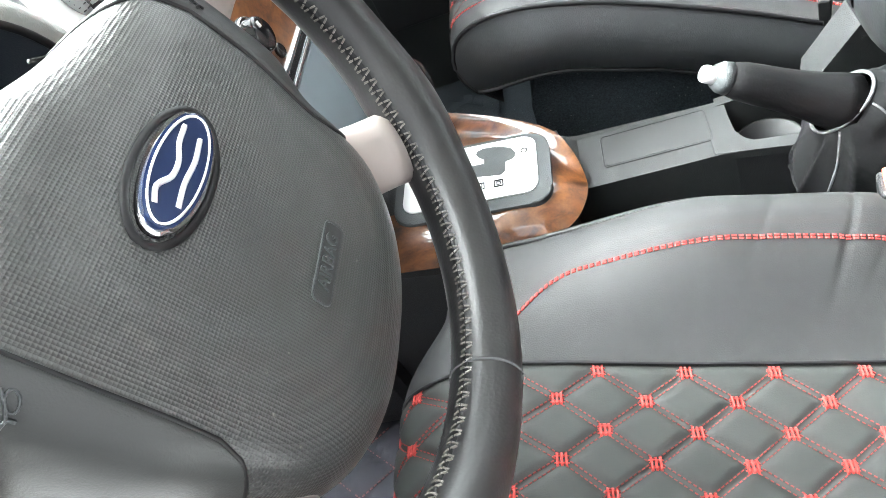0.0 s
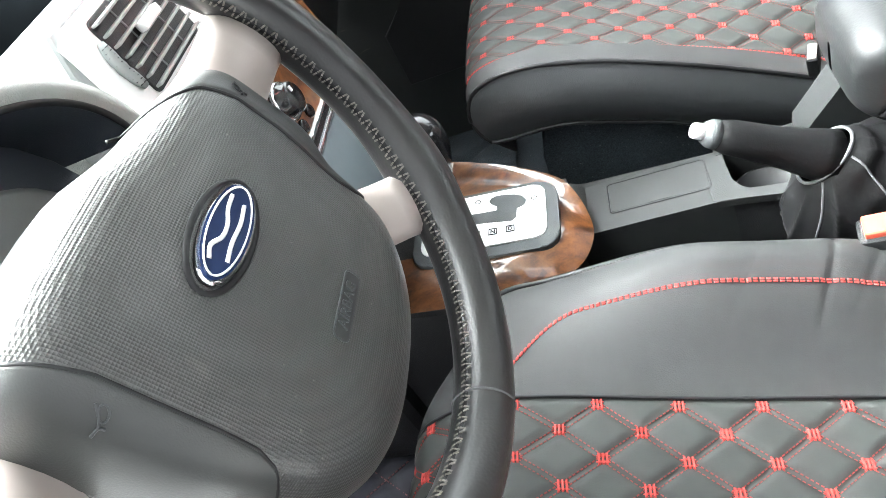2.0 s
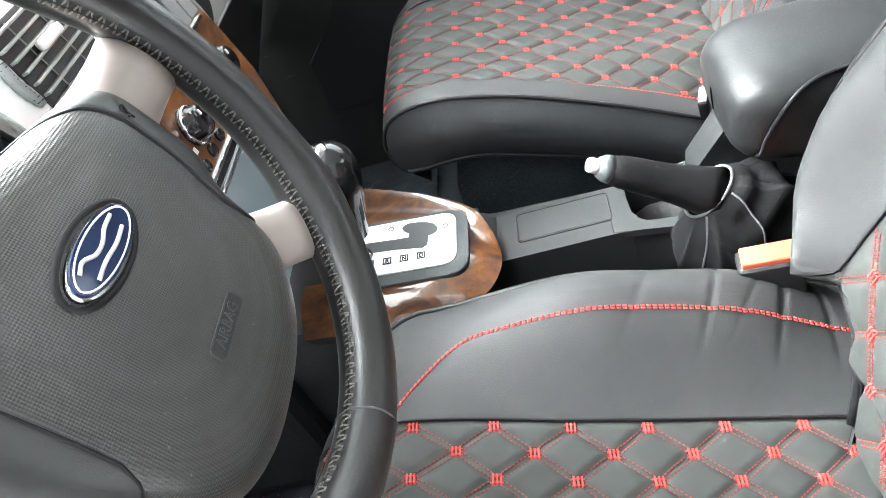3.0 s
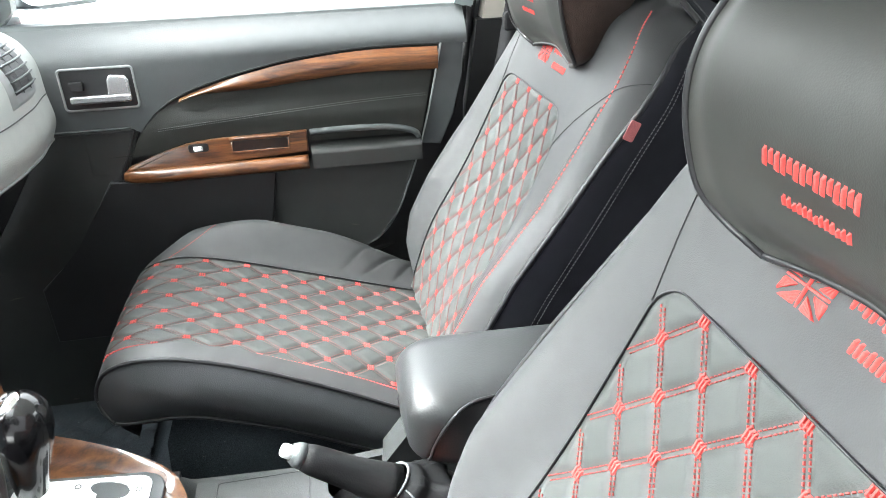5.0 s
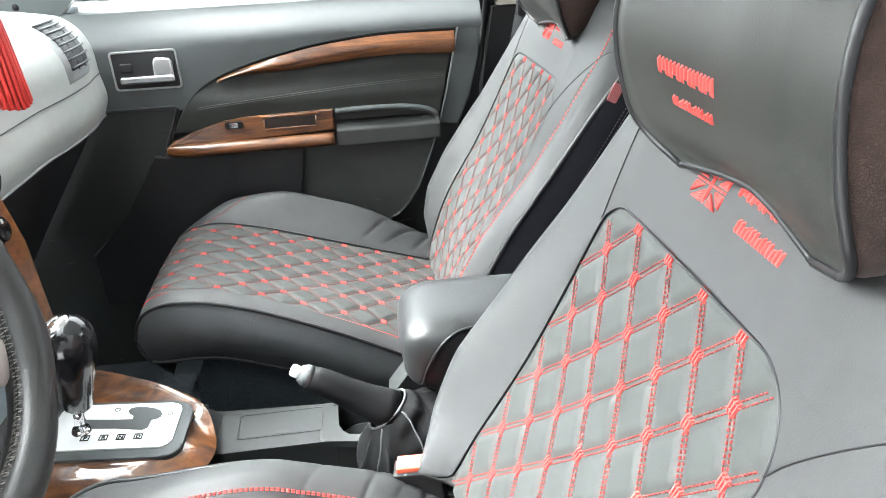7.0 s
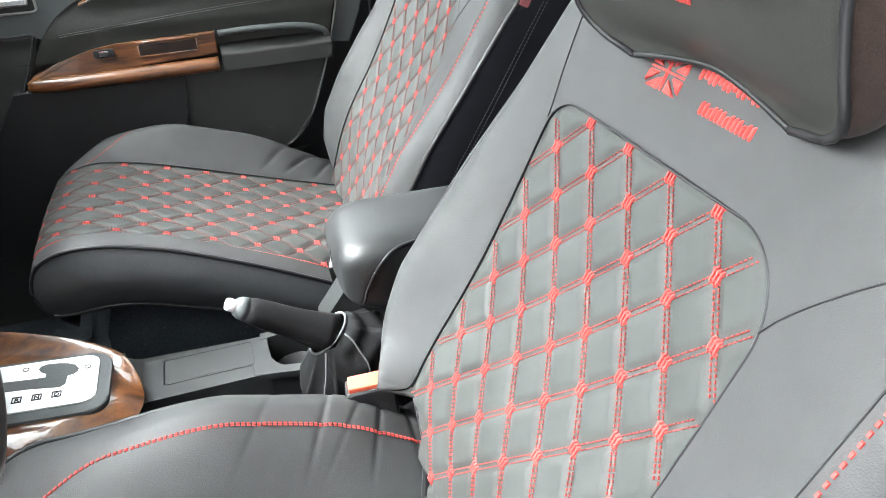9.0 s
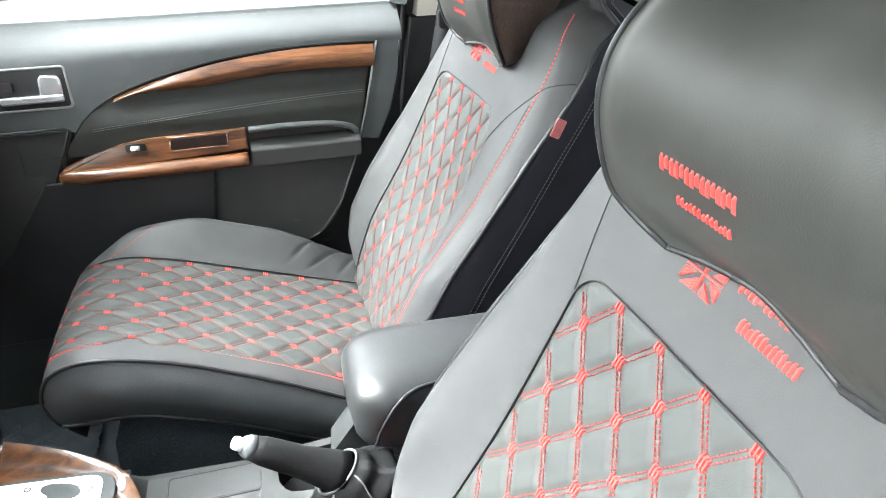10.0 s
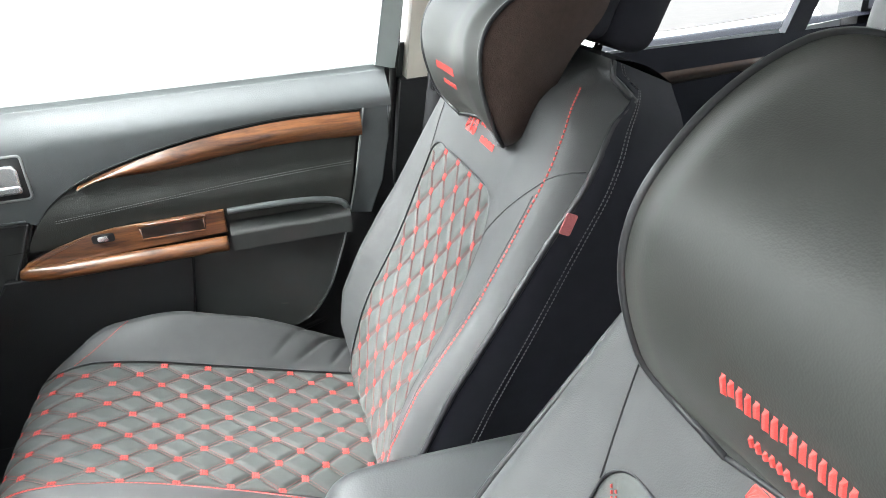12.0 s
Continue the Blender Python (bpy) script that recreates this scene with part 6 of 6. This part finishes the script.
for k in range(142):
    a, st = 2 * math.pi * k / 142, 2 * math.pi / 142
    up = (rim_point(a, LACE_AT, 0.01) - rim_point(a, LACE_AT)).normalized()
    for run in (0.36, -0.36):
        p, m, q = rim_point(a + 0.2 * run * st, LACE_AT - 0.21, -0.0002), rim_point(a + run * st * 0.7, LACE_AT, 0.0003), rim_point(a + run * st, LACE_AT + 0.21, -0.0002)
        lace.bar(p, m, up, 0.0013, 0.0007)
        lace.bar(m, q, up, 0.0013, 0.0007)
lace.put("rim_lacing", LACE, wheel, "coarse grey lacing round the inner rim")
part("rim_groove", tube([rim_point(2 * math.pi * k / 160, LACE_AT, -0.0036) for k in range(160)], 0.0042, 8, closed=True), PIPING, wheel, "dark groove under the lacing")
for a in (-92, 88, 30, 150, -37, -143):
    if a in (-92, 88):
        part("rim_seam", tube([rim_point(radians(a), 2 * math.pi * k / 24, 0.0) for k in range(24)], 0.0009, 4, closed=True), GREY_THREAD, wheel)

# spokes: two on each side, champagne painted
for side in (1, -1):
    for a0, r0 in ((9, 0.100), (-43, 0.112)):
        a = radians(a0)
        pts = []
        for k in range(7):
            rr = r0 + (RIM - 0.014 - r0) * k / 6
            pts.append(wp(side * rr * math.cos(a), rr * math.sin(a), (-0.036 if side > 0 else -0.057) + 0.022 * (k / 6) + (0.021 * smooth_step(0.25, 1.0, k / 6) if side < 0 else 0) if a0 > 0 else ((-0.040 + 0.030 * (k / 6)) if side > 0 else (-0.042 + 0.022 * (k / 6)))))
        girth = 0.84 if side > 0 and a0 < 0 else 1.0
        part("spoke", tube(pts, [girth * q for q in (0.031, 0.0285, 0.0265, 0.0255, 0.025, 0.025, 0.0255)], 20, flat=0.6, ref=tuple(W_N)), SPOKE, wheel, "champagne painted spoke")

# airbag cover: domed, straight sides above and a round foot
def pad_edge(a):
    """Outline of the cover at the angle a."""
    c, s = math.cos(a), math.sin(a)
    low = 0.138
    k = 5.0
    side, top = (0.129 if c > 0 else 0.108), 0.064 - 0.016 * max(0.0, c)
    up = 1 / ((abs(c) / side) ** k + (abs(s) / top) ** k) ** (1 / k)
    dn = 1 / ((abs(c) / side) ** 2.5 + (abs(s) / low) ** 2.5) ** (1 / 2.5)
    t = smooth_step(-0.75, -0.05, s)
    return dn * (1 - t) + up * t


def cover(i, j):
    a = 2 * math.pi * i
    rr = pad_edge(a) * j ** 0.8
    j = j ** 0.8
    dome = 0.039 * (1 - j ** 10) ** 0.55 + 0.008 * (1 - j ** 2) if j < 1 else 0
    return wp(rr * math.cos(a), rr * math.sin(a), -0.043 + dome)


def cover_point(r, p, lift=0.0):
    a = math.atan2(p, r)
    j = min(1.0, math.hypot(r, p) / pad_edge(a))
    return wp(r, p, -0.043 + 0.039 * max(0.0, 1 - j ** 10) ** 0.55 + 0.008 * (1 - j ** 2) + lift)


data_part("airbag_cover", *grid(120, 40, cover), AIRBAG, wheel, "dotted grey airbag cover")
data_part("cover_skirt", *grid(120, 8, lambda i, j: cover(i, 1.0) + W_N * (-0.03 * j)), AIRBAG_SMOOTH, wheel)
# smooth horn strips along both flanks, each with a small raised bugle
SEAM = {1: [(-0.080, 0.101), (-0.074, 0.094), (-0.066, 0.0885), (-0.052, 0.0855), (-0.032, 0.0875), (-0.008, 0.0910), (0.017, 0.0912), (0.037, 0.083), (0.047, 0.0704), (0.056, 0.055)],
        -1: [(-0.080, 0.103), (-0.0687, 0.092), (-0.0585, 0.0855), (-0.047, 0.083), (0.0, 0.0836), (0.023, 0.0836), (0.041, 0.087), (0.056, 0.090)]}
for side in (1, -1):
    def strip(i, j, side=side):
        p = 0.056 - 0.134 * j
        e = along_line(SEAM[side], p)
        lo, hi = 0.0, 0.16
        for _ in range(24):
            mid = (lo + hi) / 2
            lo, hi = (mid, hi) if math.hypot(mid, p) < 0.9995 * pad_edge(math.atan2(p, side * mid)) else (lo, mid)
        r = e + (max(lo, e + 0.001) - e) * i
        return cover_point(side * r, p, 0.0014 * smooth_step(0.0, 0.06, i) + 0.0002)
    data_part("horn_strip", *grid(24, 60, strip), AIRBAG_SMOOTH, wheel, "smooth grey horn strip")
    part("strip_seam", tube([strip(0, k / 60) for k in range(61)], 0.0011, 6), PIPING, wheel, "dark seam of the horn strip")
    ox, op = (0.0985, 0.0190) if side > 0 else (-0.0950, 0.0145)
    ax = Vector((-0.73, -0.68)) if side < 0 else Vector((-0.66, -0.75))
    bx = Vector((-ax.y, ax.x)) * -side

    def sign(u, v, lift=0.0022, ox=ox, op=op, ax=ax, bx=bx):
        q = Vector((ox, op)) + ax * u + bx * v
        return cover_point(q.x, q.y, lift)
    # the sign is only embossed; its relief light and shade are put into the colour
    tone = DOOR_TOP if side < 0 else PIPING
    part("horn_sign", tube([sign(-0.0005 + 0.0030 * math.cos(k * math.pi / 7), 0.0014 + 0.0017 * math.sin(k * math.pi / 7)) for k in range(14)], 0.00045, 5, closed=True), tone, wheel, "small raised bugle loop")
    part("horn_sign", tube(curve([sign(-0.0048, -0.0006), sign(0.0, -0.0002), sign(0.0035, -0.0004)], 4), 0.00055, 5), tone, wheel)
    part("horn_sign", tube(curve([sign(0.0048, -0.0024), sign(0.0034, -0.0004), sign(0.0048, 0.0016)], 4), 0.0007, 5), tone, wheel)

# oval badge with plain pale strokes
badge = part("badge", prism([(0.0308 * math.cos(k * math.pi / 24), 0.0122 * math.sin(k * math.pi / 24)) for k in range(48)], cover_point(0, 0, -0.006), W_R, W_P, W_N, 0.009, 0.002, 3), CHROME, wheel, "silver oval badge rim")
part("badge_groove", tube([cover_point(0.0335 * math.cos(k * math.pi / 24), 0.0148 * math.sin(k * math.pi / 24), -0.0004) for k in range(48)], 0.0020, 6, closed=True), PIPING, wheel)
part("enamel", prism([(0.0292 * math.cos(k * math.pi / 24), 0.0108 * math.sin(k * math.pi / 24)) for k in range(48)], cover_point(0, 0, 0.0028), W_R, W_P, W_N, 0.0014, 0.0008), BLUE, badge, "deep blue oval enamel")
part("inner_ring", tube([cover_point(0, 0, 0.0044) + W_R * 0.0270 * math.cos(k * math.pi / 24) + W_P * 0.0092 * math.sin(k * math.pi / 24) for k in range(48)], 0.0006, 4, closed=True), SILVER, badge)
for pts in ([(-0.020, 0.0035), (-0.013, 0.0050), (-0.006, 0.0015), (0.002, 0.0012), (0.010, 0.0035), (0.019, 0.0040)], [(-0.017, -0.0045), (-0.006, -0.0035), (0.006, -0.0042), (0.017, -0.0030)]):
    part("badge_stroke", tube(curve([cover_point(0, 0, 0.0044) + W_R * a + W_P * b for a, b in pts], 4), 0.0012, 5), SILVER, badge)

# raised word on its small plate
part("word_plate", prism(rounded(0.042, 0.0095, 0.003, 4, 0.003, -0.071), wp(0, 0, cover_point(0.003, -0.071).dot(W_N) - W_C.dot(W_N) - 0.001), W_R, W_P, W_N, 0.002, 0.0008), AIRBAG_SMOOTH, wheel)
part("word_edge", tube([cover_point(x, p, 0.0008) for x, p in rounded(0.042, 0.0095, 0.003, 4, 0.003, -0.071)], 0.0006, 5, closed=True), DOOR_TOP, wheel, "raised edge of the word plate")
cu = bpy.data.curves.new("word", "FONT")
cu.body, cu.size, cu.extrude, cu.align_x, cu.align_y = "AIRBAG", 0.0085, 0.0004, "CENTER", "CENTER"
tmp = new("word", cu)
word_mesh = bpy.data.meshes.new_from_object(tmp.evaluated_get(bpy.context.evaluated_depsgraph_get()))
bpy.data.objects.remove(tmp)
word_mesh.transform(Matrix.Translation(cover_point(0.003, -0.071, 0.0014)) @ Matrix((W_R, W_P, W_N)).transposed().to_4x4())
link_part("word", word_mesh, DOOR_TOP, wheel, "raised safety lettering", smooth=False)
part("column", tube([wp(0, 0, -0.02), wp(0, 0, -0.26)], [0.055, 0.075], 20), BLACK_PLASTIC, wheel, "black column shroud")

# ---- floor mats ----
for nm, y, lab in (("floor_mat", -0.40, "black quilted floor mat with red stitching at the driver's feet"), ("floor_mat", 0.38, "charcoal carpet mat in the passenger footwell")):
    fm = thing(nm, (-0.55, y, 0.12), lab, "floor mat", "floor mats")

    def matsurf(i, j, y=y):
        x, v = -0.95 + 0.62 * i, -0.24 + (0.54 if y < 0 else 0.48) * j
        p, q = x / 0.10 + v / 0.075, x / 0.10 - v / 0.075
        return Vector((x, y + v, 0.121 + 0.010 * puff(p, q) + 0.16 * smooth_step(-0.70, -0.95, x)))
    data_part("quilted_top", *grid(60, 50, matsurf), BLACK_CLOTH if y < 0 else CARPET, fm)
    st = Dashes()
    for fam in (0, 1):
        for k in range(-18, 6):
            line = []
            for m in range(80):
                x = -0.90 + 0.56 * m / 79
                v = (k - x / 0.10) * 0.075 if fam == 0 else (x / 0.10 - k) * 0.075
                if -0.235 < v < 0.295:
                    line.append(Vector((x, y + v, 0.123 + 0.16 * smooth_step(-0.70, -0.95, x))))
            if len(line) > 3:
                st.along(line, [Vector((0, 0, 1))] * len(line), 0.007, 0.7, 0.0018, 0.0010)
    if y < 0:
        st.put("mat_stitching", RED_FAINT, fm)
